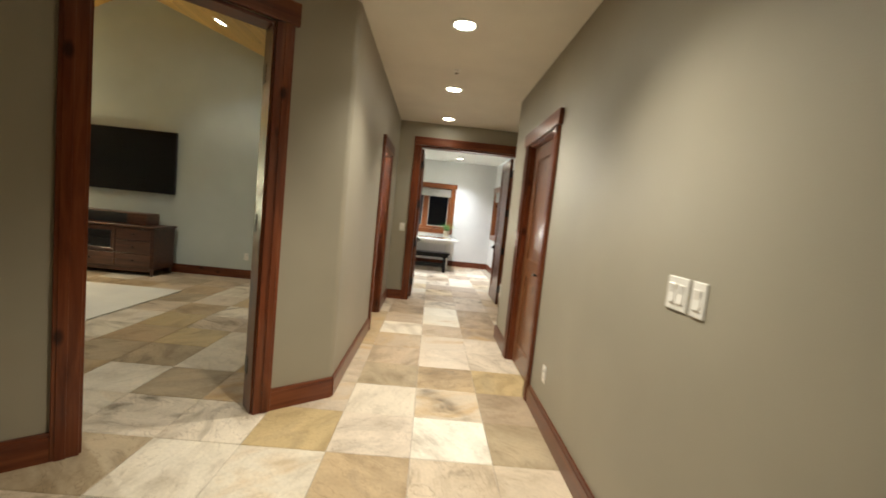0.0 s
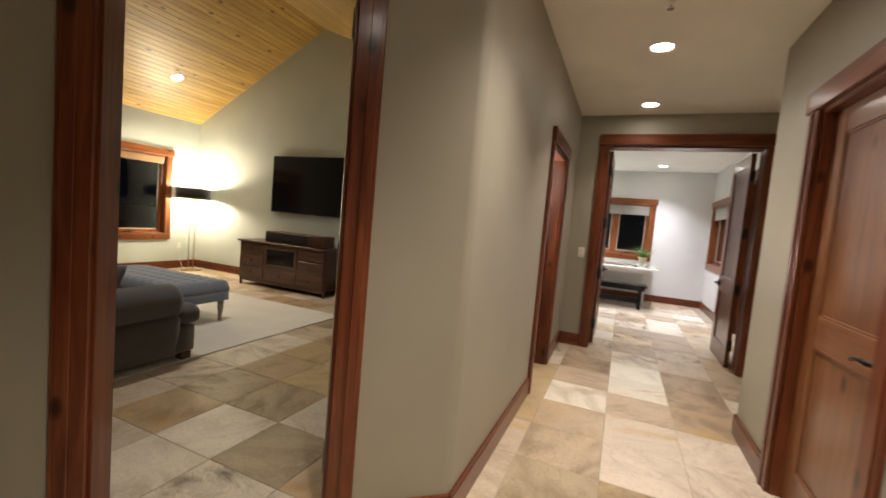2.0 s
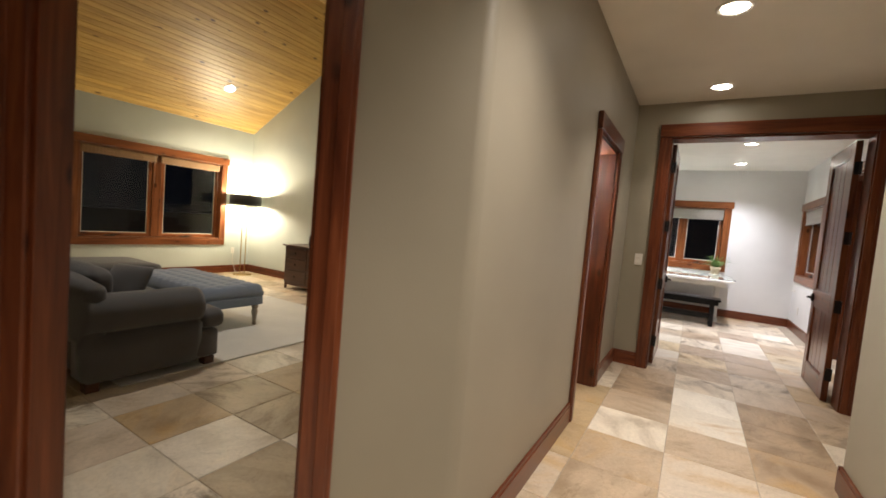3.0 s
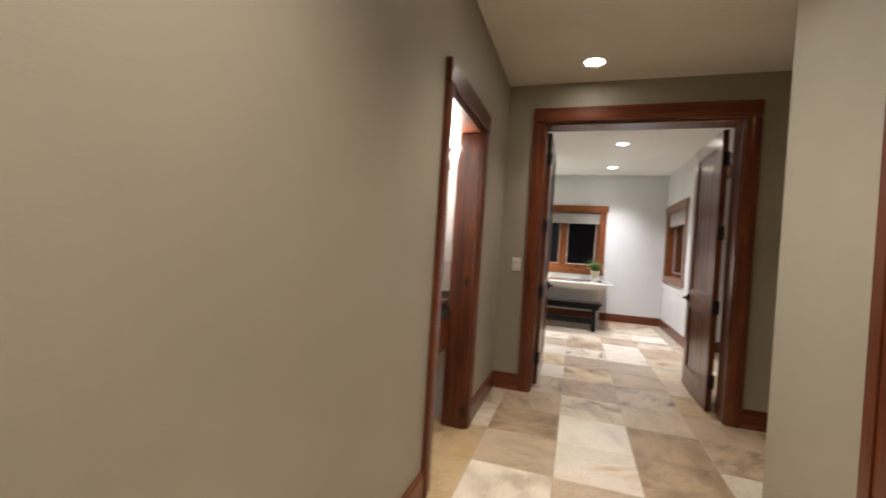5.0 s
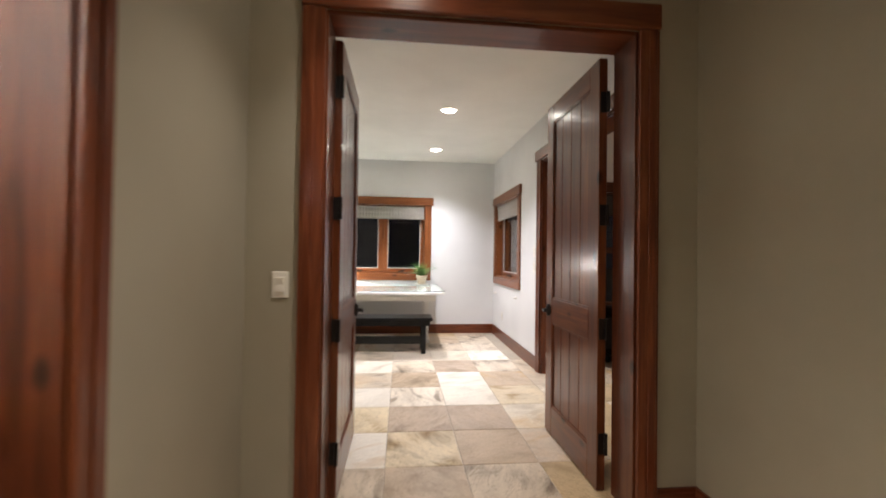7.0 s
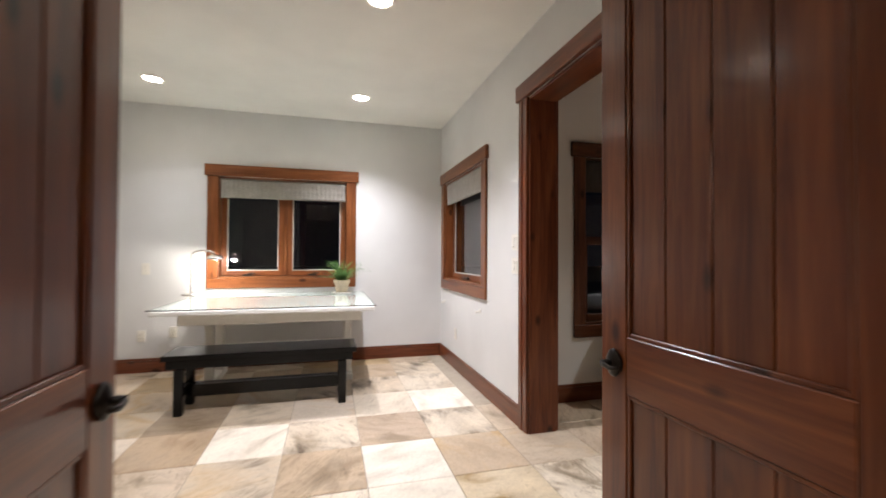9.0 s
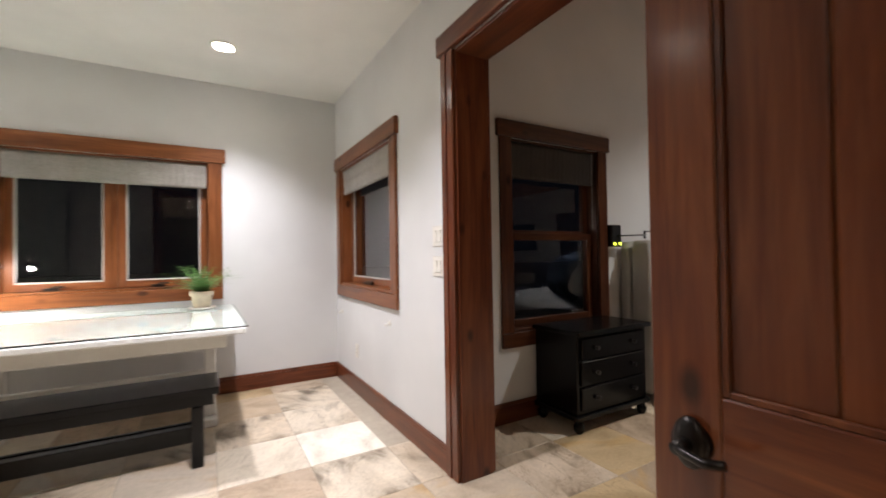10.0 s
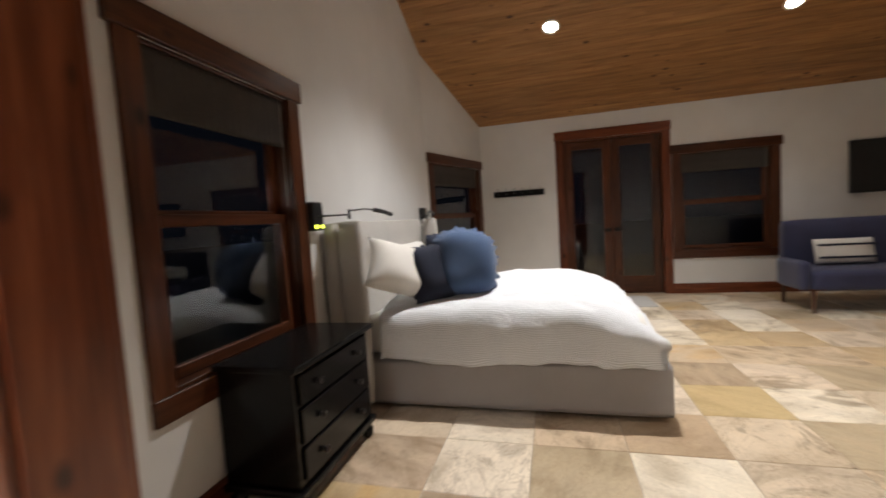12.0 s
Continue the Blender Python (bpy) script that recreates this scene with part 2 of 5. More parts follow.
M_PLANK = wood("pine_ceiling_boards", (0.44, 0.25, 0.06), (0.60, 0.37, 0.10), (0.70, 0.46, 0.15), 1, 0.4, island=True, rand=0.3)
M_PLANKB = wood("cedar_ceiling_boards", (0.26, 0.11, 0.035), (0.40, 0.19, 0.065), (0.52, 0.27, 0.10), 1, 0.42, island=True, rand=0.25)
M_BRONZE = plain("oil_rubbed_bronze", (0.03, 0.026, 0.024), 0.35, 0.8)
M_BRASS = plain("aged_brass", (0.45, 0.32, 0.14), 0.3, 1.0)
M_CHROME = plain("brushed_nickel", (0.62, 0.6, 0.57), 0.22, 1.0, 0.04)
M_PLATE = plain("white_plastic", (0.78, 0.75, 0.68), 0.35, 0, 0.03)
M_BEAD = plain("pale_grey_bead", (0.55, 0.54, 0.51), 0.4)
M_GLASS = glass_mat("window_glass")
M_TABLEGLASS = glass_mat("green_edge_glass", (0.86, 0.95, 0.92))
M_BLACKW = plain("black_painted_wood", (0.0045, 0.0042, 0.0044), 0.24, 0, 0.35, 14, 0.06)
M_BLACKW.node_tree.nodes["Principled BSDF"].inputs["Specular IOR Level"].default_value = 0.25
M_WHITEW = plain("white_painted_wood", (0.74, 0.73, 0.68), 0.4, 0, 0.05)
M_CAN = glow("lamp_lens", (1.0, 0.93, 0.82), 55)
M_CANRING = plain("white_trim_ring", (0.8, 0.78, 0.72), 0.45)
M_SLATE = slate_tile("multicolour_slate", swirl=(0.74, 0.70, 0.64))
STONES = {"": M_SLATE,
          "white": slate_tile("white_slate", [(0.84, 0.79, 0.69), (0.80, 0.74, 0.63)], 0.3, 0.15),
          "tan": slate_tile("tan_slate", [(0.53, 0.42, 0.30), (0.49, 0.39, 0.29)], 0.6, 0.5, (0.80, 0.76, 0.70)),
          "brown": slate_tile("brown_slate", [(0.40, 0.31, 0.215), (0.44, 0.33, 0.22)], 0.7, 0.6, (0.76, 0.71, 0.65)),
          "ochre": slate_tile("ochre_slate", [(0.54, 0.42, 0.225), (0.50, 0.38, 0.20)], 0.5, 0.3),
          "veined": slate_tile("grey_veined_slate", [(0.69, 0.61, 0.49), (0.61, 0.52, 0.40)], 0.8, 0.6, (0.36, 0.325, 0.285)),
          "gold": slate_tile("gold_veined_slate", [(0.66, 0.56, 0.40), (0.70, 0.59, 0.40)], 0.8, 0.6, (0.50, 0.37, 0.17)),
          "pale": slate_tile("pale_slate", [(0.70, 0.62, 0.50), (0.66, 0.57, 0.46)], 0.8, 0.5)}
M_GROUT = plain("sand_grout", (0.42, 0.36, 0.28), 0.9, 0, 0.15, 90, 0.3)
M_NIGHT = plain("night_ground", (0.02, 0.022, 0.02), 1.0)
M_SHADE = fabric("woven_shade", (0.27, 0.25, 0.22), 0.3, 90)
M_SHADEB = fabric("brown_woven_shade", (0.045, 0.037, 0.031), 0.25, 120, sheen=0.0)


# ---------------- mesh helpers ----------------
def box(bm, x0, x1, y0, y1, z0, z1, bevel=0.0, segs=1):
    vs = [bm.verts.new((x, y, z)) for z in (z0, z1) for y in (y0, y1) for x in (x0, x1)]
    fs = [bm.faces.new([vs[i] for i in q]) for q in ((0, 2, 3, 1), (4, 5, 7, 6), (0, 1, 5, 4), (2, 6, 7, 3), (0, 4, 6, 2), (1, 3, 7, 5))]
    if bevel > 0:
        es = list({e for f in fs for e in f.edges})
        bmesh.ops.bevel(bm, geom=es, offset=bevel, segments=segs, affect="EDGES", profile=0.5)
    return bm


def cyl(bm, a, b, r0, r1=None, n=16, caps=True):
    a, b = Vector(a), Vector(b)
    m = Matrix.Translation((a + b) / 2) @ (b - a).to_track_quat("Z", "Y").to_matrix().to_4x4()
    bmesh.ops.create_cone(bm, cap_ends=caps, segments=n, radius1=r0, radius2=r0 if r1 is None else r1, depth=(b - a).length, matrix=m)
    return bm


def lathe(bm, prof, at=(0, 0, 0), n=20):
    rings = [[bm.verts.new((at[0] + r * math.cos(2 * math.pi * k / n), at[1] + r * math.sin(2 * math.pi * k / n), at[2] + z)) for k in range(n)] for r, z in prof]
    for p, q in zip(rings, rings[1:]):
        for k in range(n):
            bm.faces.new((p[k], p[(k + 1) % n], q[(k + 1) % n], q[k]))
    for ring, flip in ((rings[0], True), (rings[-1], False)):
        bm.faces.new(ring[::-1] if flip else ring)
    return bm


def tube(bm, pts, r, n=10):
    rings = []
    pts = [Vector(p) for p in pts]
    for i, p in enumerate(pts):
        d = (pts[min(i + 1, len(pts) - 1)] - pts[max(i - 1, 0)]).normalized()
        q = d.to_track_quat("Z", "Y")
        rings.append([bm.verts.new(p + q @ Vector((r * math.cos(2 * math.pi * k / n), r * math.sin(2 * math.pi * k / n), 0))) for k in range(n)])
    for a, b in zip(rings, rings[1:]):
        for k in range(n):
            bm.faces.new((a[k], a[(k + 1) % n], b[(k + 1) % n], b[k]))
    bm.faces.new(rings[0][::-1])
    bm.faces.new(rings[-1])
    return bm


def prism(bm, outline, y0, y1):
    """Extrudes an outline of (x, z) from y0 to y1."""
    a = [bm.verts.new((x, y0, z)) for x, z in outline]
    b = [bm.verts.new((x, y1, z)) for x, z in outline]
    bm.faces.new(a)
    bm.faces.new(b[::-1])
    for i in range(len(a)):
        j = (i + 1) % len(a)
        bm.faces.new((a[j], a[i], b[i], b[j]))
    bmesh.ops.recalc_face_normals(bm, faces=bm.faces[:])
    return bm


def part(name, bm, material, parent=None, label="", smooth=False):
    me = bpy.data.meshes.new(name)
    bmesh.ops.recalc_face_normals(bm, faces=bm.faces[:])
    bm.to_mesh(me)
    bm.free()
    me.materials.append(material)
    if smooth:
        for p in me.polygons:
            p.use_smooth = True
    ob = new(name, me)
    if parent is not None:
        ob.parent = parent
    if label:
        tagged(ob, label)
    return ob


def bx(name, material, parent, dims, bevel=0.0, label="", segs=1):
    return part(name, box(bmesh.new(), *dims, bevel, segs), material, parent, label)


def thing(name, at=(0, 0, 0), rz=0.0, label="", category="", group="", kind=""):
    ob = new(name)
    ob.matrix_world = pose(*at, 0, 0, rz)
    return tagged(ob, label, category, group, kind)


# ---------------- structure ----------------
def wall(name, origin, rz, length, thick, height, material, openings=(), label="", gable=None):
    """A wall along its own x from origin, thickness towards its own +y; openings (u0, u1, z0, z1); gable: outline on top."""
    bm = bmesh.new()
    us = sorted({0.0, length, *[o[0] for o in openings], *[o[1] for o in openings]})
    for a, b in zip(us, us[1:]):
        cut = [o for o in openings if o[0] <= a + 1e-6 and o[1] >= b - 1e-6]
        z = 0.0
        for o in sorted(cut, key=lambda o: o[2]):
            if o[2] > z + 1e-6:
                box(bm, a, b, 0, thick, z, o[2])
            z = o[3]
        if z < height - 1e-6:
            box(bm, a, b, 0, thick, z, height)
    if gable:
        prism(bm, gable, 0, thick)
    bmesh.ops.remove_doubles(bm, verts=bm.verts[:], dist=1e-5)
    ob = part(name, bm, material)
    ob.matrix_world = pose(*origin, 0, 0, rz)
    return tagged(ob, label or "plain painted plaster wall", "wall", kind="structure")


def baseboard(origin, rz, length, skip=(), h=0.14, name="baseboard"):
    """Along its own x, standing out towards its own -y."""
    bm = bmesh.new()
    u = 0.0
    for a, b in sorted(skip) + [(length, length)]:
        if a > u + 0.01:
            box(bm, u, a, -0.018, 0.0, 0.0, h - 0.02)
            box(bm, u, a, -0.013, 0.0, h - 0.02, h)
        u = b
    ob = part(name, bm, M_WH)
    ob.matrix_world = pose(*origin, 0, 0, rz)
    return tagged(ob, "red-brown stained wooden baseboard", "baseboard", kind="structure")


def cased_opening(name, origin, rz, width, height, thick, label, cas=0.11, head=0.13, both=True, lining=True, over=0.025):
    """Frame of a doorway: own x along the wall from the opening's first edge, wall from y = 0 to thick."""
    d = thing(name, origin, rz, label, "door frame", kind="structure")
    sides = [(-0.022, 0.0, -0.034, 0.0)] + ([(thick, thick + 0.022, thick, thick + 0.034)] if both else [])
    for y0, y1, h0, h1 in sides:
        for u0, u1 in ((-cas, 0.006), (width - 0.006, width + cas)):
            bm = box(bmesh.new(), u0, u1, y0, y1, 0, height, 0.004)
            s = 0.35 if u0 < 0 else 0.65
            um = u0 + (u1 - u0) * s
            yy = y0 - 0.006 if y0 < 0 else y1
            box(bm, um - 0.02, um + 0.02, yy, yy + 0.006, 0, height, 0.002)
            part("casing", bm, M_WV, d)
        bm = box(bmesh.new(), -cas - over, width + cas + over, h0, h1, height + 0.001, height + head, 0.004)
        part("head_casing", bm, M_WH, d)
    if lining:
        bx("jamb", M_WV, d, (-0.003, 0.016, 0.0005, thick - 0.0005, 0, height), 0.002)
        bx("jamb", M_WV, d, (width - 0.016, width + 0.003, 0.0005, thick - 0.0005, 0, height), 0.002)
        bx("head_jamb", M_WH, d, (0.016, width - 0.016, 0.0005, thick - 0.0005, height - 0.02, height + 0.0005), 0.002)
    return d


def lever(parent, at, side, out, knob=False):
    """Round rose with a curved lever. side: +1 or -1, the way the lever points in x; out: +1 or -1, the way it stands out in y."""
    x, y, z = at
    bm = bmesh.new()
    cyl(bm, (x, y, z), (x, y + out * 0.012, z), 0.034, 0.030, 20)
    cyl(bm, (x, y + out * 0.012, z), (x, y + out * 0.05, z), 0.012, 0.011, 12)
    if knob:
        bmesh.ops.create_uvsphere(bm, u_segments=18, v_segments=10, radius=0.03, matrix=Matrix.Translation((x, y + out * 0.008, z)) @ Matrix.Diagonal((0.95, 0.55, 1.45, 1)))
        tube(bm, [(x, y + out * 0.045, z), (x + side * 0.012, y + out * 0.052, z), (x + side * 0.045, y + out * 0.055, z - 0.004), (x + side * 0.075, y + out * 0.052, z + 0.004)], 0.007, 10)
        return part("door_handle", bm, M_BRONZE, parent, "dark bronze lever on an oval plate", True)
    tube(bm, [(x, y + out * 0.05, z), (x + side * 0.03, y + out * 0.056, z + 0.004), (x + side * 0.07, y + out * 0.054, z + 0.002), (x + side * 0.11, y + out * 0.05, z - 0.01)], 0.0095, 10)
    return part("door_handle", bm, M_BRONZE, parent, "dark bronze lever handle on a round rose", True)


def door_leaf(name, origin, rz, w, h, label, knob_u, split=0.95, planks=4, kind="", hinge_u=None, hinges=(), two_side=True, mid_h=0.16, knob=False, timber=None):
    """A leaf along its own x from the hinge edge, 45 mm thick in y, with boarded panels."""
    t = 0.045
    wv, wh = timber or (M_DV, M_DH)
    d = thing(name, origin, rz, label, "door", kind=kind)
    st, top, bot = 0.115, 0.125, 0.2
    bx("stile", wv, d, (0, st, 0, t, 0.008, h), 0.003)
    bx("stile", wv, d, (w - st, w, 0, t, 0.008, h), 0.003)
    bx("top_rail", wh, d, (st, w - st, 0.0005, t - 0.0005, h - top, h - 0.0005), 0.003)
    bx("lock_rail", wh, d, (st, w - st, 0.0005, t - 0.0005, split - mid_h / 2, split + mid_h / 2), 0.003)
    bx("bottom_rail", wh, d, (st, w - st, 0.0005, t - 0.0005, 0.0085, bot), 0.003)
    inner = w - 2 * st
    for z0, z1 in ((bot, split - mid_h / 2), (split + mid_h / 2, h - top)):
        for k in range(planks):
            u0, u1 = st + inner * k / planks, st + inner * (k + 1) / planks
            bx("board", wv, d, (u0 + 0.0007, u1 - 0.0007, 0.012, t - 0.012, z0, z1), 0.004)
        for yy in ((0.004, 0.012), (t - 0.012, t - 0.004)):
            bm = bmesh.new()
            box(bm, st, st + 0.012, *yy, z0, z1, 0.002)
            box(bm, w - st - 0.012, w - st, *yy, z0, z1, 0.002)
            box(bm, st + 0.012, w - st - 0.012, *yy, z0, z0 + 0.012, 0.002)
            box(bm, st + 0.012, w - st - 0.012, *yy, z1 - 0.012, z1, 0.002)
            part("panel_moulding", bm, wv, d)
    side = 1 if knob_u < w / 2 else -1
    lever(d, (knob_u, 0, split), side, -1, knob)
    if two_side:
        lever(d, (knob_u, t, split), side, 1, knob)
    for z in hinges:
        bm = bmesh.new()
        cyl(bm, (-0.008, 0.0, z - 0.055), (-0.008, 0.0, z + 0.055), 0.009, None, 10)
        box(bm, -0.003, 0.0, 0.003, t - 0.006, z - 0.055, z + 0.055)
        part("hinge", bm, M_BRONZE, d, "black hinge")
    return d


def window(name, origin, rz, w, h, thick, label, kind="casement", cas=0.10, sill=True, recess=0.09, mul=0.035, double=False, timber=None):
    """A window whose rough opening starts at origin (own x along the wall, wall from y = 0 to thick)."""
    wv, wh = timber or (M_WINV, M_WINH)
    d = thing(name, origin, rz, label, "window", kind="structure")
    bx("head_casing", wh, d, (-cas - 0.025, w + cas + 0.025, -0.032, 0.0, h + 0.001, h + 0.12), 0.004)
    for u0, u1 in ((-cas, 0.005), (w - 0.005, w + cas)):
        bx("casing", wv, d, (u0, u1, -0.022, 0.0, -0.0, h), 0.004)
    bx("apron", wh, d, (-cas, w + cas, -0.022, 0.0, -cas - 0.005, -0.001), 0.004)
    for u0, u1 in ((-0.003, 0.014), (w - 0.014, w + 0.003)):
        bx("jamb", wv, d, (u0, u1, 0.0005, thick - 0.001, 0, h), 0.002)
    bx("jamb", wh, d, (0.014, w - 0.014, 0.0005, thick - 0.001, h - 0.016, h + 0.0005), 0.002)
    bx("window_sill", wh, d, (0.014, w - 0.014, -0.008, thick - 0.001, -0.0005, 0.018), 0.003)
    r, f = recess, 0.055

    def sash(u0, u1, z0, z1, y):
        s = bx("sash", wv, d, (u0, u0 + f, y, y + 0.04, z0, z1), 0.004)
        bx("sash", wv, d, (u1 - f, u1, y, y + 0.04, z0, z1), 0.004)
        bx("sash_rail", wh, d, (u0 + f, u1 - f, y, y + 0.04, z0, z0 + f), 0.004)
        bx("sash_rail", wh, d, (u0 + f, u1 - f, y, y + 0.04, z1 - f, z1), 0.004)
        p = bx("pane", M_GLASS, d, (u0 + f, u1 - f, y + 0.017, y + 0.023, z0 + f, z1 - f))
        p.visible_shadow = False
        if kind == "casement":
            bm = bmesh.new()
            for a, b in ((u0 + f, u0 + f + 0.011), (u1 - f - 0.011, u1 - f)):
                box(bm, a, b, y + 0.008, y + 0.0165, z0 + f, z1 - f, 0.002)
            for a, b in ((z0 + f, z0 + f + 0.011), (z1 - f - 0.011, z1 - f)):
                box(bm, u0 + f + 0.011, u1 - f - 0.011, y + 0.008, y + 0.0165, a, b, 0.002)
            part("glazing_bead", bm, M_BEAD, d, "pale grey glazing bead")
    if kind == "casement":
        n = 2 if double else 1
        cw = (w - 0.028 - mul * (n - 1)) / n
        for k in range(n):
            u0 = 0.014 + k * (cw + mul)
            sash(u0, u0 + cw, 0.02, h - 0.016, r)
            bm = bmesh.new()
            box(bm, u0 + cw * 0.35, u0 + cw * 0.5, r - 0.03, r - 0.002, 0.022, 0.04, 0.004)
            tube(bm, [(u0 + cw * 0.42, r - 0.025, 0.04), (u0 + cw * 0.45, r - 0.04, 0.05), (u0 + cw * 0.55, r - 0.035, 0.048)], 0.006)
            part("crank", bm, M_BRONZE, d, "small bronze crank")
            if k:
                bx("mullion", wv, d, (u0 - mul, u0, r - 0.015, thick - 0.002, 0.019, h - 0.017), 0.003)
    else:
        mid = h * 0.5
        sash(0.014, w - 0.014, 0.02, mid + 0.02, r)
        sash(0.014, w - 0.014, mid - 0.015, h - 0.016, r + 0.042)
    return d


def roman_shade(origin, rz, w, top, drop, label, cloth=None):
    """A woven shade with fine upright ribs, drawn up to the head of a window."""
    d = thing("roman_shade", origin, rz, label, "window shade")
    bm = bmesh.new()
    n, cols = 8, max(8, 4 * round(w / 0.045))
    rnd = random.Random(int(w * 1000))
    rib = [rnd.uniform(0.7, 1.2) for _ in range(cols // 4 + 1)]

    def front_y(i, k):
        sag = 0.010 * (i / n) + (0.006 if i in (3, 6) else 0.0)
        return -0.020 + sag - 0.0045 * rib[k // 4] * math.sin(math.pi * (k % 4) / 4)

    front = [[bm.verts.new((w * k / cols, front_y(i, k), top - drop * i / n - (0.004 * math.sin(k * 0.21) if i == n else 0))) for k in range(cols + 1)] for i in range(n + 1)]
    back = [[bm.verts.new((w * k / cols, 0.012, top - drop * i / n)) for k in range(cols + 1)] for i in (0, n)]
    for g in (front, back):
        for p, q in zip(g, g[1:]):
            for k in range(cols):
                bm.faces.new((p[k], p[k + 1], q[k + 1], q[k]))
    for f, bk in ((front[0], back[0]), (front[n], back[1])):
        for k in range(cols):
            bm.faces.new((f[k], f[k + 1], bk[k + 1], bk[k]))
    part("cloth", bm, cloth or M_SHADE, d, smooth=True)
    bm = bmesh.new()
    cyl(bm, (w - 0.04, -0.03, top), (w - 0.04, -0.03, top - drop - 0.35), 0.0018, None, 6)
    part("cord", bm, M_SHADE, d)
    return d


def ceiling_boards(name, x0, z0, x1, z1, y0, y1, material, label, board=0.088):
    """Tongue-and-groove boards along y on the slope from (x0, z0) to (x1, z1)."""
    bm = bmesh.new()
    run = math.hypot(x1 - x0, z1 - z0)
    n = int(run / board)
    dx, dz = (x1 - x0) / run, (z1 - z0) / run
    nx, nz = (-dz, dx) if dx > 0 else (dz, -dx)
    for k in range(n + 1):
        a, b = k * board, min(run, (k + 1) * board)
        if b - a < 0.01:
            continue
        prof = [(a + 0.003, 0.0), (b - 0.003, 0.0), (b, 0.006), (b, 0.03), (a, 0.03), (a, 0.006)]
        cuts = [y0 + (y1 - y0) * c for c in (0, 0.28 + 0.4 * random.random(), 1)]
        for c0, c1 in zip(cuts, cuts[1:]):
            prism_fast(bm, [(x0 + dx * s + nx * t, z0 + dz * s + nz * t) for s, t in prof], c0, c1 - 0.001)
    ob = part(name, bm, material)
    return tagged(ob, label, "ceiling", kind="structure")


def prism_fast(bm, outline, y0, y1):
    a = [bm.verts.new((x, y0, z)) for x, z in outline]
    b = [bm.verts.new((x, y1, z)) for x, z in outline]
    bm.faces.new(a)
    bm.faces.new(b[::-1])
    for i in range(len(a)):
        j = (i + 1) % len(a)
        bm.faces.new((a[j], a[i], b[i], b[j]))


def slab(name, outline, z0, z1, material, label, cat="ceiling"):
    bm = bmesh.new()
    a = [bm.verts.new((x, y, z0)) for x, y in outline]
    b = [bm.verts.new((x, y, z1)) for x, y in outline]
    bm.faces.new(a[::-1])
    bm.faces.new(b)
    for i in range(len(a)):
        j = (i + 1) % len(a)
        bm.faces.new((a[i], a[j], b[j], b[i]))
    return tagged(part(name, bm, material), label, cat, kind="structure")


HL, HR, HE, ALC_Y, ALC_X = 0.04, 1.48, 6.63, 5.07, 2.13
AR, AB, AL = 2.178, 11.262, -1.75
BN, BE = 9.47, 8.1
DIAG = (HL, 3.245)
ADEG, ALEN = 39.5, 2.2
ACOS, ASIN = math.cos(radians(ADEG)), math.sin(radians(ADEG))
LD = (0.515, 1.32)
PD = (4.945, 5.690)


def along(u):
    """The point of the angled wall's face at u metres from the hallway corner."""
    return DIAG[0] - u * ACOS, DIAG[1] - u * ASIN


AEND = along(ALEN)
# hall
NOSE_R = 0.08
NOSE = NOSE_R * math.tan(radians((90 - ADEG) / 2))
NY = DIAG[1] + NOSE
wall("wall_hall_left", (HL, NY, 0), 90, HE - NY, 0.14, HALL_Z + 0.05, M_HALL, [(PD[0] - NY, PD[1] - NY, 0, 1.99)], "sage-beige painted hallway wall with a doorway")
wall("wall_hall_angled", (*AEND, 0), ADEG, ALEN - NOSE, 0.14, HALL_Z + 0.05, M_HALL, [(ALEN - LD[1], ALEN - LD[0], 0, 2.33)], "sage-beige angled wall with a doorway")


def bullnose():
    """The rounded plaster corner between the hallway wall and the angled wall."""
    cx, cy = HL - NOSE_R, NY
    turn = [radians(-(90 - ADEG) * k / 24) for k in range(25)]
    pts = [(cx + NOSE_R * math.cos(a), cy + NOSE_R * math.sin(a)) for a in turn] + [(cx, cy)]
    bm = bmesh.new()
    low = [bm.verts.new((x, y, 0)) for x, y in pts]
    top = [bm.verts.new((x, y, HALL_Z + 0.05)) for x, y in pts]
    bm.faces.new(low[::-1])
    bm.faces.new(top)
    for i in range(len(pts)):
        j = (i + 1) % len(pts)
        bm.faces.new((low[i], low[j], top[j], top[i]))
    tagged(part("wall_corner", bm, M_HALL), "rounded sage-beige plaster wall corner", "wall", kind="structure")


bullnose()
wall("wall_entry_left", (AEND[0], -1.6, 0), 90, AEND[1] + 1.6, 0.14, HALL_Z + 0.05, M_HALL)
wall("wall_entry_back", (-1.8, -1.74, 0), 0, 3.45, 0.14, HALL_Z + 0.05, M_HALL)
wall("wall_hall_right", (HR, ALC_Y, 0), -90, ALC_Y + 1.6, 0.14, HALL_Z + 0.05, M_HALL, [(ALC_Y - 4.35, ALC_Y - 3.53, 0, 2.05)], "sage-beige painted hallway wall with a door")
wall("wall_alcove_back", (HR + 0.14, ALC_Y, 0), 0, 0.65, -0.14, HALL_Z + 0.05, M_HALL)
wall("wall_alcove_right", (ALC_X, HE, 0), -90, HE - ALC_Y + 0.14, 0.14, HALL_Z + 0.05, M_HALL)
END0 = -0.1
wall("wall_hall_end", (END0, HE, 0), 0, 2.37, 0.07, 2.75, M_HALL, [(0.36 - END0, 1.825 - END0, 0, 2.31)], "sage-beige wall with a double doorway")
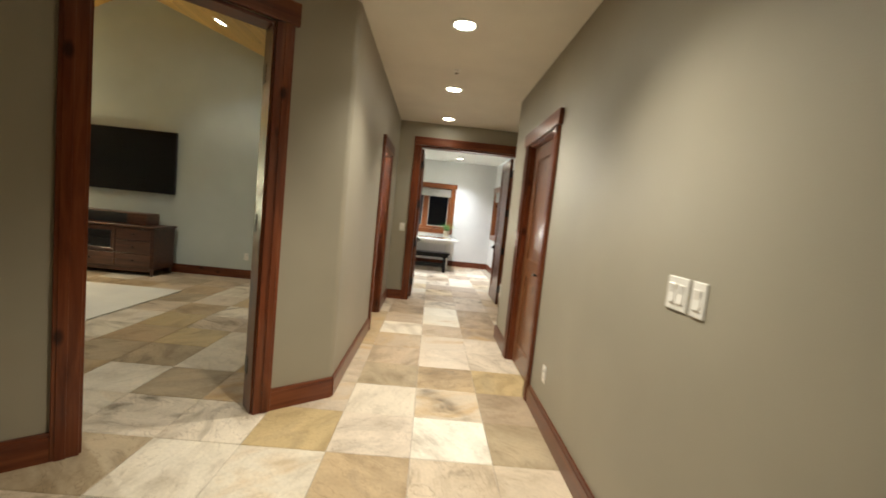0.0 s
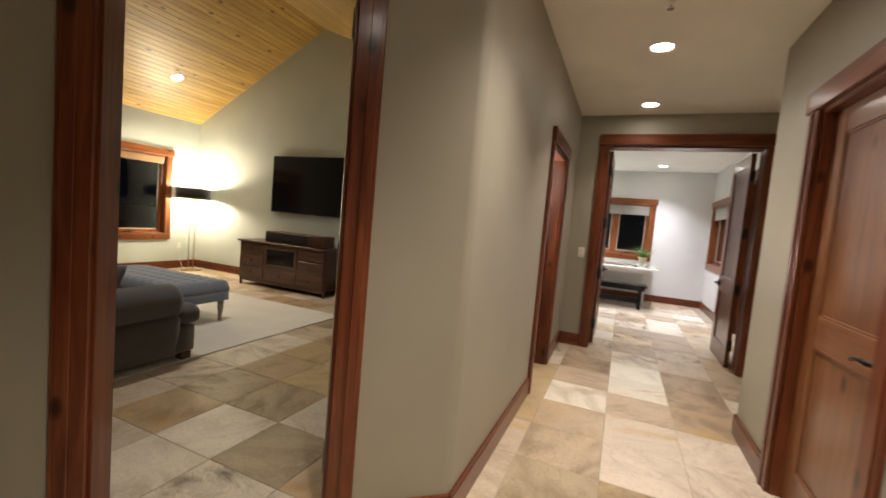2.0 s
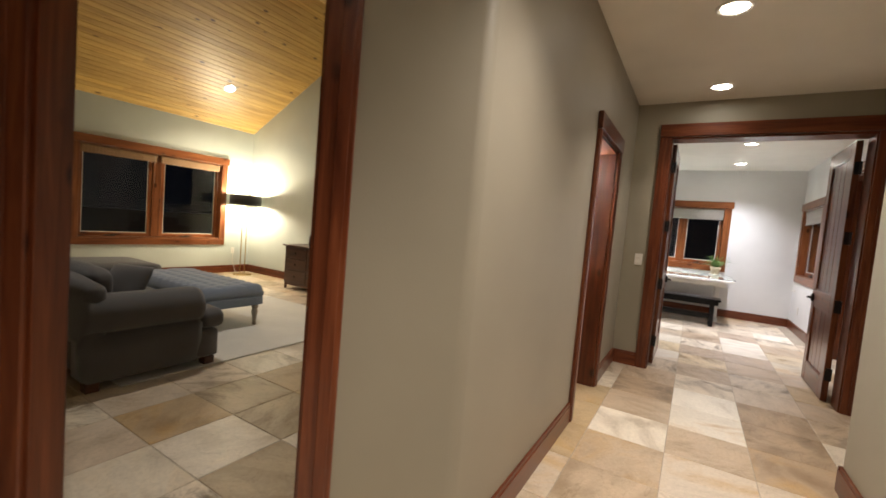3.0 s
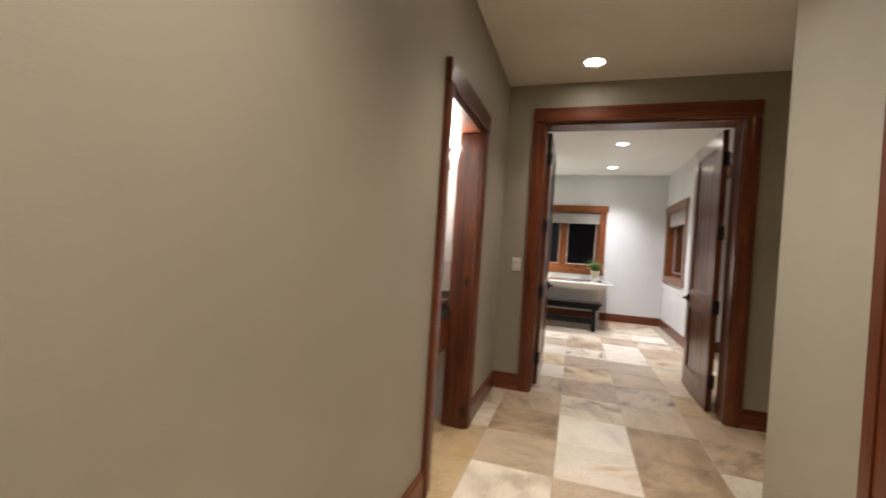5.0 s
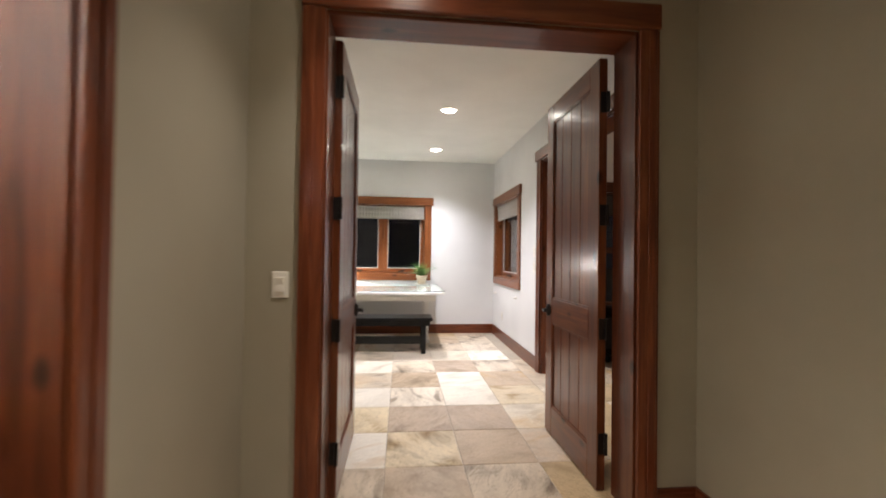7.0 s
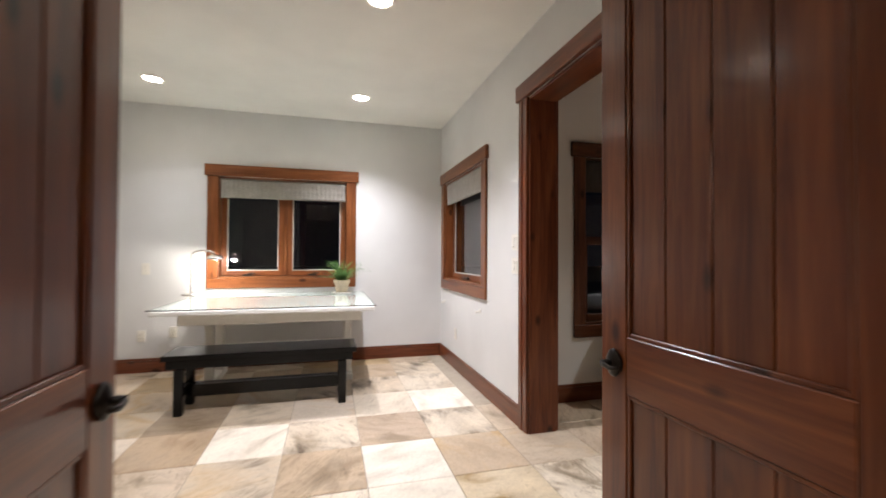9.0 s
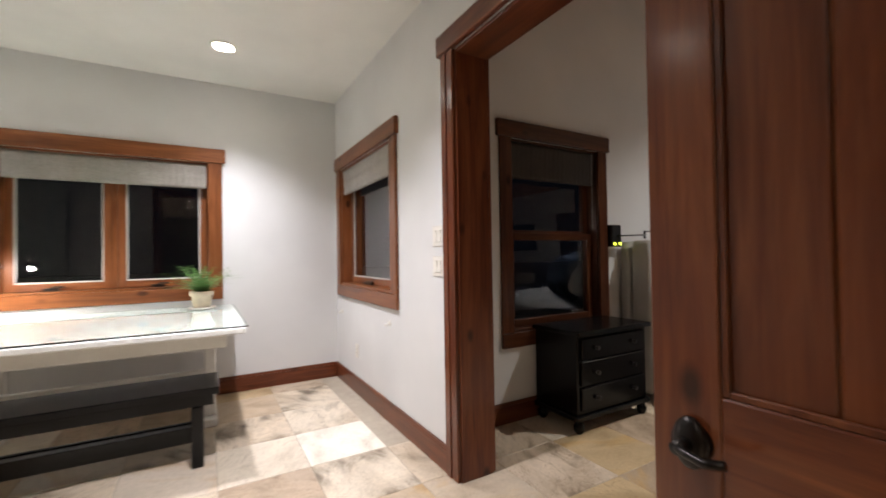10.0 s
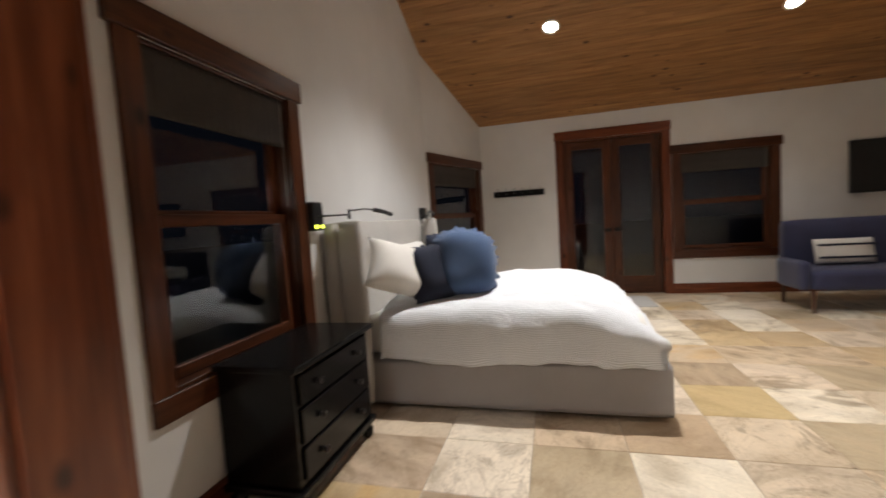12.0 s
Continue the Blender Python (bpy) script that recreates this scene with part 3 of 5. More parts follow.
# anteroom: its side of that wall, then the rest
wall("wall_ante_south", (AL, HE + 0.07, 0), 0, AR - AL, 0.13, 2.75, M_ANTE, [(0.36 - AL, 1.825 - AL, 0, 2.31)], "grey-white wall with a double doorway")
wall("wall_ante_left", (AL, HE + 0.07, 0), 90, AB - HE, 0.14, 2.75, M_ANTE)
DW = (-0.235, 1.078, 0.93, 2.0)
wall("wall_ante_back", (AL, AB, 0), 0, AR - AL + 0.2, 0.2, 2.75, M_ANTE, [(DW[0] - AL, DW[1] - AL, DW[2], DW[3])], "grey-white wall with a wood-framed window")
SWN = (9.85, 11.08, 0.91, 2.0)
OP = (7.15, 9.0, 2.25)
wall("wall_ante_right", (AR, AB, 0), -90, AB - HE, 0.2, 2.75, M_ANTE,
     [(AB - SWN[1], AB - SWN[0], SWN[2], SWN[3]), (AB - OP[1], AB - OP[0], 0, OP[2])], "grey-white wall with a window and a wide opening")
# bedroom
BSL = 0.45


def bed_z(x):
    return 2.64 + BSL * (BE - x)


RX = 5.0
BC = 6.65
BWN = (2.92, 3.83, 0.62, 2.0)
B0 = AR + 0.2
wall("wall_bedroom_north", (B0, BN, 0), 0, BC - B0, 0.16, 2.64, M_ANTE, [(BWN[0] - B0, BWN[1] - B0, BWN[2], BWN[3])], "off-white wall behind the bed",
     gable=[(0, 2.64), (BC - B0, 2.64), (BC - B0, bed_z(BC) + 0.05), (RX - B0, bed_z(RX) + 0.05), (0, bed_z(RX) - 0.45 * (RX - B0) + 0.05)])
DX, DY = 1.45, -0.47
DLEN = math.hypot(DX, DY)
DANG = math.degrees(math.atan2(DY, DX))
SM = (0.14, 1.36, 0.62, 1.98)
wall("wall_bedroom_corner", (BC, BN, 0), DANG, DLEN, 0.16, 2.64, M_ANTE, [SM], "off-white angled wall with a window",
     gable=[(0, 2.64), (DLEN, 2.64), (DLEN, 2.69), (0, bed_z(BC) + 0.05)])
FD = (6.45, 7.79, 2.29)
RW = (5.15, 6.24, 0.60, 1.95)
wall("wall_bedroom_east", (BE, BN + DY, 0), -90, BN + DY - 2.0, 0.16, 2.69, M_ANTE,
     [(BN + DY - FD[1], BN + DY - FD[0], 0, FD[2]), (BN + DY - RW[1], BN + DY - RW[0], RW[2], RW[3])], "off-white wall with french doors and a window")
wall("wall_bedroom_south", (BE, 2.0, 0), 180, BE - B0, 0.16, 4.3, M_ANTE)
wall("wall_bedroom_west", (B0, HE, 0), -90, HE - 2.0, 0.16, 3.0, M_ANTE)
wall("wall_bedroom_west_upper", (B0 - 0.2, BN, 2.75), -90, BN - 2.0, 0.2, 1.0, M_ANTE)
ceiling_boards("ceiling_bedroom_east", BE + 0.1, bed_z(BE + 0.1), RX, bed_z(RX), 1.9, 9.75, M_PLANKB, "sloping ceiling of warm cedar boards")
ceiling_boards("ceiling_bedroom_west", B0 - 0.2, bed_z(RX) - 0.45 * (RX - B0 + 0.2), RX, bed_z(RX), 1.9, 9.75, M_PLANKB, "sloping ceiling of warm cedar boards")
# living room
LW, LN, LS, LE = -6.95, 7.05, 0.6, -0.95
LRX, LRZ, LEZ = -4.1, 4.2, 2.72


def liv_z(x):
    return LRZ - (LRZ - LEZ) / (LRX - LW) * (LRX - x) if x < LRX else LRZ - 0.39 * (x - LRX)


LWN = (4.35, 6.44, 0.64, 2.02)
wall("wall_living_north", (LW - 0.15, LN, 0), 0, LE - LW + 0.3, 0.15, 2.72, M_LIV, (), "grey-green gable wall behind the television",
     gable=[(0, 2.72), (LE - LW + 0.3, 2.72), (LE - LW + 0.3, liv_z(LE) + 0.05), (LRX - LW + 0.15, LRZ + 0.05), (0.15, 2.77), (0, 2.72)])
wall("wall_living_west", (LW, LS, 0), 90, LN - LS, 0.15, 2.77, M_LIV, [(LWN[0] - LS, LWN[1] - LS, LWN[2], LWN[3])], "grey-green wall with a wide window")
wall("wall_living_south", (LE, LS, 0), 180, LE - LW, 0.15, 4.3, M_LIV)
wall("wall_living_east", (LE, LN, 0), -90, LN - 4.75, 0.06, 3.1, M_LIV)
wall("wall_living_hall_side", (HL - 1.7 - 0.145, LS, 0), 90, 0.95, 0.04, 3.6, M_LIV)
wall("wall_living_upper", (HL - 1.9, 1.72, 2.72), ADEG, 2.6, 0.05, 1.0, M_LIV)
ceiling_boards("ceiling_living_west", LW - 0.1, liv_z(LW - 0.1), LRX, LRZ, LS, LN + 0.05, M_PLANK, "sloping ceiling of golden knotty pine boards")
ceiling_boards("ceiling_living_east", LE + 0.9, liv_z(LE + 0.9), LRX, LRZ, LS, LN + 0.05, M_PLANK, "sloping ceiling of golden knotty pine boards")
# powder room
PW, PN = -0.72, 5.86
wall("wall_powder_west", (PW, 4.75, 0), 90, PN - 4.75, 0.14, 2.7, M_ANTE)
wall("wall_powder_north", (PW - 0.14, PN, 0), 0, HL - 0.14 - PW + 0.14, 0.12, 2.7, M_ANTE)
wall("wall_powder_south", (LE, 4.87, 0), 0, HL - 0.14 - LE, -0.12, 2.7, M_ANTE)
slab("ceiling_powder", [(PW - 0.1, 4.76), (HL - 0.01, 4.76), (HL - 0.01, PN + 0.1), (PW - 0.1, PN + 0.1)], 2.60, 2.63, M_CEILW, "white plaster ceiling")
# flat ceilings
slab("ceiling_hall", [(-1.75, -1.7), (HR + 0.1, -1.7), (HR + 0.1, ALC_Y - 0.1), (ALC_X + 0.1, ALC_Y - 0.1), (ALC_X + 0.1, HE), (HL - 0.01, HE), (HL - 0.01, 3.3), (-1.75, 1.83)], HALL_Z, HALL_Z + 0.05, M_CEIL, "warm white plaster ceiling with round downlights")
slab("ceiling_anteroom", [(AL - 0.1, HE + 0.075), (AR + 0.19, HE + 0.075), (AR + 0.19, AB + 0.19), (AL - 0.1, AB + 0.19)], ANTE_Z, ANTE_Z + 0.04, M_CEILW, "white plaster ceiling with round downlights")

# ground outside
slab("ground", [(-60, -60), (60, -60), (60, 60), (-60, 60)], -0.4, -0.3, M_NIGHT, "dark ground outside at night", "ground")

# ---------------- doors and windows ----------------
cased_opening("door_1_frame", (HL, PD[0], 0), 90, PD[1] - PD[0], 1.99, 0.14, "red-brown wooden frame of the powder room doorway", cas=0.085, head=0.115, over=0.004)
cased_opening("door_2_frame", (*along(LD[1]), 0), ADEG, LD[1] - LD[0], 2.33, 0.14, "red-brown wooden frame of the living room doorway", cas=0.1)
cased_opening("door_3_frame", (HR, 4.35, 0), -90, 0.82, 2.05, 0.14, "red-brown wooden frame of a closed hallway door", head=0.115, both=False)
cased_opening("door_4_frame", (0.36, HE, 0), 0, 1.465, 2.31, 0.20, "red-brown wooden frame of the double doors", cas=0.095, head=0.12, over=0.002)
cased_opening("opening_frame", (AR, OP[1], 0), -90, OP[1] - OP[0], OP[2], 0.2, "red-brown wooden frame of the wide bedroom opening", cas=0.115, head=0.11)
door_leaf("door_3", (HR + 0.05, 4.332, 0), -90, 0.784, 2.028, "closed red-brown two-panel wooden door with a lever", 0.784 - 0.07, 0.93, 1, "structure", two_side=False, timber=(M_HV, M_HH))
door_leaf("door_4_right", (1.788, HE + 0.225, 0), 89.7, 0.79, 2.285, "open red-brown boarded door leaf with a bronze lever", 0.72, 0.855, 4, "structure", hinges=(0.25, 0.85, 1.45, 2.05), mid_h=0.17, knob=True)
door_leaf("door_4_left", (0.410, HE + 0.215, 0), 90.0, 0.79, 2.285, "open red-brown boarded door leaf with a bronze lever", 0.72, 0.855, 4, "structure", hinges=(0.25, 0.85, 1.45, 2.05), mid_h=0.17, knob=True)
window("window_1", (DW[0], AB, DW[2]), 0, DW[1] - DW[0], DW[3] - DW[2], 0.2, "red-brown framed double casement window at night", "casement", double=True)
window("window_2", (AR, SWN[1], SWN[2]), -90, SWN[1] - SWN[0], SWN[3] - SWN[2], 0.2, "red-brown framed deep-set casement window at night", "casement")
window("window_3", (BWN[0], BN, BWN[2]), 0, BWN[1] - BWN[0], BWN[3] - BWN[2], 0.16, "red-brown framed sash window at night", "sash", recess=0.05, timber=(M_DIMV, M_DIMH))
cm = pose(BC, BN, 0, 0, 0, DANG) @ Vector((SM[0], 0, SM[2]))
window("window_4", tuple(cm), DANG, SM[1] - SM[0], SM[3] - SM[2], 0.16, "red-brown framed sash window at night", "sash", recess=0.05, timber=(M_DIMV, M_DIMH))
window("window_5", (BE, RW[1], RW[2]), -90, RW[1] - RW[0], RW[3] - RW[2], 0.16, "red-brown framed sash window at night", "sash", recess=0.05, timber=(M_DIMV, M_DIMH))
window("window_6", (LW, LWN[0], LWN[2]), 90, LWN[1] - LWN[0], LWN[3] - LWN[2], 0.15, "red-brown framed double casement window at night", "casement", mul=0.13, double=True)
roman_shade((DW[0] + 0.02, AB + 0.03, DW[2]), 0, DW[1] - DW[0] - 0.04, 1.05, 0.20, "grey woven roman shade gathered at the window head")
roman_shade((AR + 0.03, SWN[1] - 0.02, SWN[2]), -90, SWN[1] - SWN[0] - 0.04, 1.07, 0.22, "grey woven roman shade gathered at the window head")
roman_shade((BWN[0] + 0.02, BN + 0.03, BWN[2]), 0, BWN[1] - BWN[0] - 0.04, 1.36, 0.26, "grey-brown woven roman shade gathered at the window head", M_SHADEB)
roman_shade(tuple(pose(BC, BN, 0, 0, 0, DANG) @ Vector((SM[0] + 0.02, 0.03, SM[2]))), DANG, SM[1] - SM[0] - 0.04, 1.36, 0.28, "grey-brown woven roman shade gathered at the window head", M_SHADEB)
roman_shade((BE + 0.03, RW[1] - 0.02, RW[2]), -90, RW[1] - RW[0] - 0.04, 1.36, 0.28, "grey-brown woven roman shade gathered at the window head", M_SHADEB)
M_SHADEW = fabric("tan_shade_cloth", (0.24, 0.135, 0.06), 0.2, 120)
half = (LWN[1] - LWN[0]) / 2
for k in range(2):
    roman_shade((LW - 0.03, LWN[0] + 0.03 + k * half, LWN[2]), 90, half - 0.06, LWN[3] - LWN[2] - 0.02, 0.12, "tan woven shade rolled up at the window head", M_SHADEW)


def french_doors():
    cased_opening("door_5_frame", (BE, FD[1], 0), -90, FD[1] - FD[0], FD[2], 0.16, "red-brown frame of the french doors", both=False, cas=0.10, over=0.01)
    w = (FD[1] - FD[0] - 0.032) / 2
    for k in range(2):
        d = thing("door_5_leaf", (BE + 0.05, FD[1] - 0.016 - k * w, 0), -90, "closed red-brown french door leaf with a tall glass pane", "door", "french door leaves", "structure")
        st, b, t = 0.12, 0.26, 0.12
        h = FD[2] - 0.022
        bx("stile", M_DIMV, d, (0.001, st, 0, 0.045, 0.008, h), 0.004)
        bx("stile", M_DIMV, d, (w - st, w - 0.001, 0, 0.045, 0.008, h), 0.004)
        bx("bottom_rail", M_DIMH, d, (st, w - st, 0.0005, 0.0445, 0.0085, b), 0.004)
        bx("top_rail", M_DIMH, d, (st, w - st, 0.0005, 0.0445, h - t, h - 0.0005), 0.004)
        p = bx("pane", M_GLASS, d, (st, w - st, 0.019, 0.026, b, h - t))
        p.visible_shadow = False
        lever(d, (w - 0.06 if k == 0 else 0.06, 0, 0.95), -1 if k == 0 else 1, -1)


french_doors()

hd = thing("jamb_hinges", (*along(LD[0]), 0), ADEG, "black butt hinges let into the doorway jamb", "hinge", kind="structure")
for z in (0.28, 1.17, 2.05):
    bx("hinge", M_BRONZE, hd, (-0.0195, -0.0165, 0.085, 0.135, z - 0.055, z + 0.055), 0.001)
# baseboards
baseboard((*DIAG, 0), 90, HE - DIAG[1], [(PD[0] - DIAG[1] - 0.085, PD[1] - DIAG[1] + 0.085)])
baseboard((*AEND, 0), ADEG, ALEN, [(ALEN - LD[1] - 0.1, ALEN - LD[0] + 0.1)])
baseboard((AEND[0], -1.6, 0), 90, AEND[1] + 1.6)
baseboard((HR, ALC_Y, 0), -90, ALC_Y + 1.6, [(ALC_Y - 4.46, ALC_Y - 3.42)])
baseboard((ALC_X, ALC_Y + 0.0, 0), 180, ALC_X - HR + 0.018)
baseboard((ALC_X, HE, 0), -90, HE - ALC_Y)
baseboard((HL, HE, 0), 0, ALC_X - HL, [(0.36 - HL - 0.095, 1.825 - HL + 0.095)])
baseboard((AL, AB, 0), 0, AR - AL)
baseboard((AR, AB, 0), -90, AB - HE - 0.20, [(AB - OP[1] - 0.115, AB - OP[0] + 0.115)])
baseboard((AL, HE + 0.20, 0), 90, AB - HE - 0.20)
baseboard((B0, BN, 0), 0, BC - B0)
baseboard((BC, BN, 0), DANG, DLEN)
baseboard((BE, BN + DY, 0), -90, 6.9, [(BN + DY - FD[1] - 0.10, BN + DY - FD[0] + 0.10)])
baseboard((LW, LN, 0), 0, LE - LW)
baseboard((LW, LS, 0), 90, LN - LS)
baseboard((LE, LN, 0), -90, LN - 4.75)


# ---------------- small fixtures ----------------
def downlight(at, slope=0.0, name="downlight"):
    """Round recessed lamp: trim ring and lens; slope in degrees about y."""
    d = new(name)
    d.matrix_world = pose(*at, 0, slope, 0)
    tagged(d, "round white recessed downlight set in the ceiling", "ceiling light", "recessed downlights")
    bm = bmesh.new()
    n = 28
    prof = [(0.098, 0.0), (0.095, -0.006), (0.076, -0.008), (0.070, 0.002), (0.066, 0.0)]
    rings = [[bm.verts.new((r * math.cos(2 * math.pi * k / n), r * math.sin(2 * math.pi * k / n), z)) for k in range(n)] for r, z in prof]
    for p, q in zip(rings, rings[1:]):
        for k in range(n):
            bm.faces.new((p[k], p[(k + 1) % n], q[(k + 1) % n], q[k]))
    part("trim_ring", bm, M_CANRING, d, smooth=True)
    bm = bmesh.new()
    lathe(bm, [(0.069, -0.001), (0.06, -0.004), (0.03, -0.006), (0.001, -0.007)], n=24)
    part("lens", bm, M_CAN, d, "glowing frosted lens", True)
    return d


def downlight_lamp(at, watts, colour, aim=None):
    spot("can_light", (at[0], at[1], at[2] - 0.03), aim or (at[0], at[1], 0), watts, colour, 100, 0.9)


for x, y in HALL_CANS:
    downlight((x, y, HALL_Z - 0.001))
for x, y in ANTE_CANS:
    downlight((x, y, ANTE_Z - 0.001))
downlight((-6.05, 5.98, liv_z(-6.05) - 0.004), -27.4)
downlight((-2.35, 6.1, liv_z(-2.35) - 0.004), 21.3)
downlight((-3.0, 4.0, liv_z(-3.0) - 0.004), 21.3)
for x, y in BED_CANS:
    z = bed_z(x) if x > RX else bed_z(RX) - 0.45 * (RX - x)
    downlight((x, y, z - 0.004), 24.2 if x > RX else -24.2)
    downlight_lamp((x, y, z - 0.02), 55 if x > 6 else 545 if y > 7 else 150, (0.99, 0.95, 0.92))


def switch_plate(at, rz, gangs, label):
    """Own x along the wall, standing out towards own -y."""
    d = thing("light_switch", at, rz, label, "switch", "wall switches")
    w = 0.07 + 0.046 * (gangs - 1)
    part("plate", box(bmesh.new(), -w / 2, w / 2, -0.006, 0, -0.057, 0.057, 0.003, 2), M_PLATE, d)
    for g in range(gangs):
        u = (g - (gangs - 1) / 2) * 0.046
        bm = bmesh.new()
        prism_rocker(bm, u)
        part("rocker", bm, M_PLATE, d)
    return d


def prism_rocker(bm, u):
    pts = [(-0.006, -0.033), (-0.011, -0.031), (-0.008, 0.0), (-0.012, 0.031), (-0.006, 0.033)]
    a = [bm.verts.new((u - 0.016, y, z)) for y, z in pts]
    b = [bm.verts.new((u + 0.016, y, z)) for y, z in pts]
    bm.faces.new(a)
    bm.faces.new(b[::-1])
    for i in range(len(a)):
        j = (i + 1) % len(a)
        bm.faces.new((a[j], a[i], b[i], b[j]))


def outlet(at, rz):
    d = thing("wall_outlet", at, rz, "white duplex wall outlet above the baseboard", "outlet", "wall outlets")
    part("plate", box(bmesh.new(), -0.035, 0.035, -0.006, 0, -0.057, 0.057, 0.003, 2), M_PLATE, d)
    for z in (-0.02, 0.02):
        bm = bmesh.new()
        box(bm, -0.017, 0.017, -0.009, -0.006, z - 0.014, z + 0.014, 0.002)
        part("socket", bm, M_PLATE, d)
        bm = bmesh.new()
        for u in (-0.006, 0.006):
            box(bm, u - 0.001, u + 0.001, -0.0096, -0.009, z - 0.004, z + 0.005)
        part("slots", bm, M_BRONZE, d)
    return d


switch_plate((HR, 1.80, 1.15), -90, 2, "white two-gang rocker switch on the sage wall")
switch_plate((HR, 1.69, 1.15), -90, 1, "white rocker switch beside another plate")
switch_plate((0.19, HE, 1.09), 0, 1, "white single rocker switch beside the double doors")
switch_plate((AR, 9.20, 1.28), -90, 2, "white rocker switch above another by the opening")
switch_plate((AR, 9.20, 1.11), -90, 2, "white rocker switch below another by the opening")
outlet((HR, 3.12, 0.34), -90)
outlet((ALC_X, 5.95, 0.30), -90)
outlet((-0.91, AB, 0.36), 0)
outlet((-0.63, AB, 0.39), 0)
outlet((-0.88, AB, 1.03), 0)
outlet((AR, 10.65, 0.36), -90)
outlet((-2.25, LN, 0.35), 0)
outlet((LW, 6.72, 0.42), 90)


def sprinkler(at):
    d = thing("sprinkler_head", at, 0, "small white fire sprinkler under the hallway ceiling", "sprinkler")
    part("escutcheon", lathe(bmesh.new(), [(0.03, 0), (0.028, -0.006), (0.012, -0.009)]), M_CANRING, d, smooth=True)
    part("deflector", lathe(bmesh.new(), [(0.006, -0.009), (0.006, -0.026), (0.018, -0.028), (0.018, -0.031)]), M_CHROME, d, "metal deflector", True)


sprinkler((0.72, 4.30, HALL_Z))
for y, z in ((11.08, 0.655), (9.92, 0.695)):
    d = thing("curtain_holdback", (AR, y, z), -90, "small pale wall hook below the window", "hook", "hooks under the window")
    part("plate", lathe(bmesh.new(), [(0.02, 0), (0.019, 0.005), (0.008, 0.008)], n=14), M_PLATE, d).rotation_euler = (radians(90), 0, 0)
    part("peg", cyl(bmesh.new(), (0, -0.008, 0), (0, -0.04, -0.012), 0.006, 0.008, 10), M_PLATE, d)


# ---------------- anteroom ----------------
def desk():
    d = thing("desk", (0.45, 10.5, 0), 0, "white painted desk with a clear glass sheet on top", "desk")
    hw, y0, y1, z = 0.80, -0.64, 0.70, 0.765
    bx("tabletop", M_WHITEW, d, (-hw, hw, y0 + 0.02, y1, z - 0.035, z), 0.004)
    bx("apron", M_WHITEW, d, (-hw + 0.16, hw - 0.10, y0 + 0.10, y0 + 0.12, z - 0.12, z - 0.036), 0.003)
    bx("apron", M_WHITEW, d, (-hw + 0.16, hw - 0.10, y1 - 0.12, y1 - 0.10, z - 0.12, z - 0.036), 0.003)
    for u in (-hw + 0.22, hw - 0.18):
        bx("apron", M_WHITEW, d, (u - 0.012, u + 0.012, y0 + 0.125, y1 - 0.125, z - 0.12, z - 0.036), 0.003)
        for v in (0.1, 0.48):
            bx("leg", M_WHITEW, d, (u - 0.035, u + 0.035, v - 0.035, v + 0.035, 0.06, z - 0.121), 0.006)
        bx("foot", M_WHITEW, d, (u - 0.045, u + 0.045, 0.0, 0.58, 0.0, 0.059), 0.008)
    bx("stretcher", M_WHITEW, d, (-hw + 0.26, hw - 0.22, 0.27, 0.32, 0.28, 0.34), 0.004)
    g = bx("glass_sheet", M_TABLEGLASS, None, (0.45 - hw - 0.012, 0.45 + hw + 0.012, 10.5 + y0, 10.5 + y1 + 0.005, z + 0.004, z + 0.014), 0.002)
    g.visible_shadow = False
    tagged(g, "clear greenish glass sheet lying on the desk", "glass top")


def bench():
    d = thing("bench", (0.42, 10.05, 0), 0, "black painted wooden bench pulled up to the desk", "bench")
    w = 0.69
    bm = bmesh.new()
    box(bm, -w, w, -0.18, 0.18, 0.405, 0.445, 0.006, 2)
    part("seat", bm, M_BLACKW, d)
    bx("seat_rail", M_BLACKW, d, (-w + 0.03, w - 0.03, -0.165, -0.145, 0.345, 0.404), 0.003)
    bx("seat_rail", M_BLACKW, d, (-w + 0.03, w - 0.03, 0.145, 0.165, 0.345, 0.404), 0.003)
    for s in (-1, 1):
        u = s * (w - 0.11)
        for v in (-0.13, 0.13):
            bm = bmesh.new()
            box(bm, u - 0.03, u + 0.03, v - 0.03, v + 0.03, 0.0, 0.344, 0.005)
            part("leg", bm, M_BLACKW, d)
        bx("brace", M_BLACKW, d, (u - 0.018, u + 0.018, -0.099, 0.099, 0.12, 0.19), 0.003)
    bx("stretcher", M_BLACKW, d, (-w + 0.13, w - 0.13, -0.03, 0.03, 0.10, 0.19), 0.003)
    bx("lower_rail", M_BLACKW, d, (-w + 0.141, w - 0.141, 0.115, 0.145, 0.10, 0.17), 0.003)


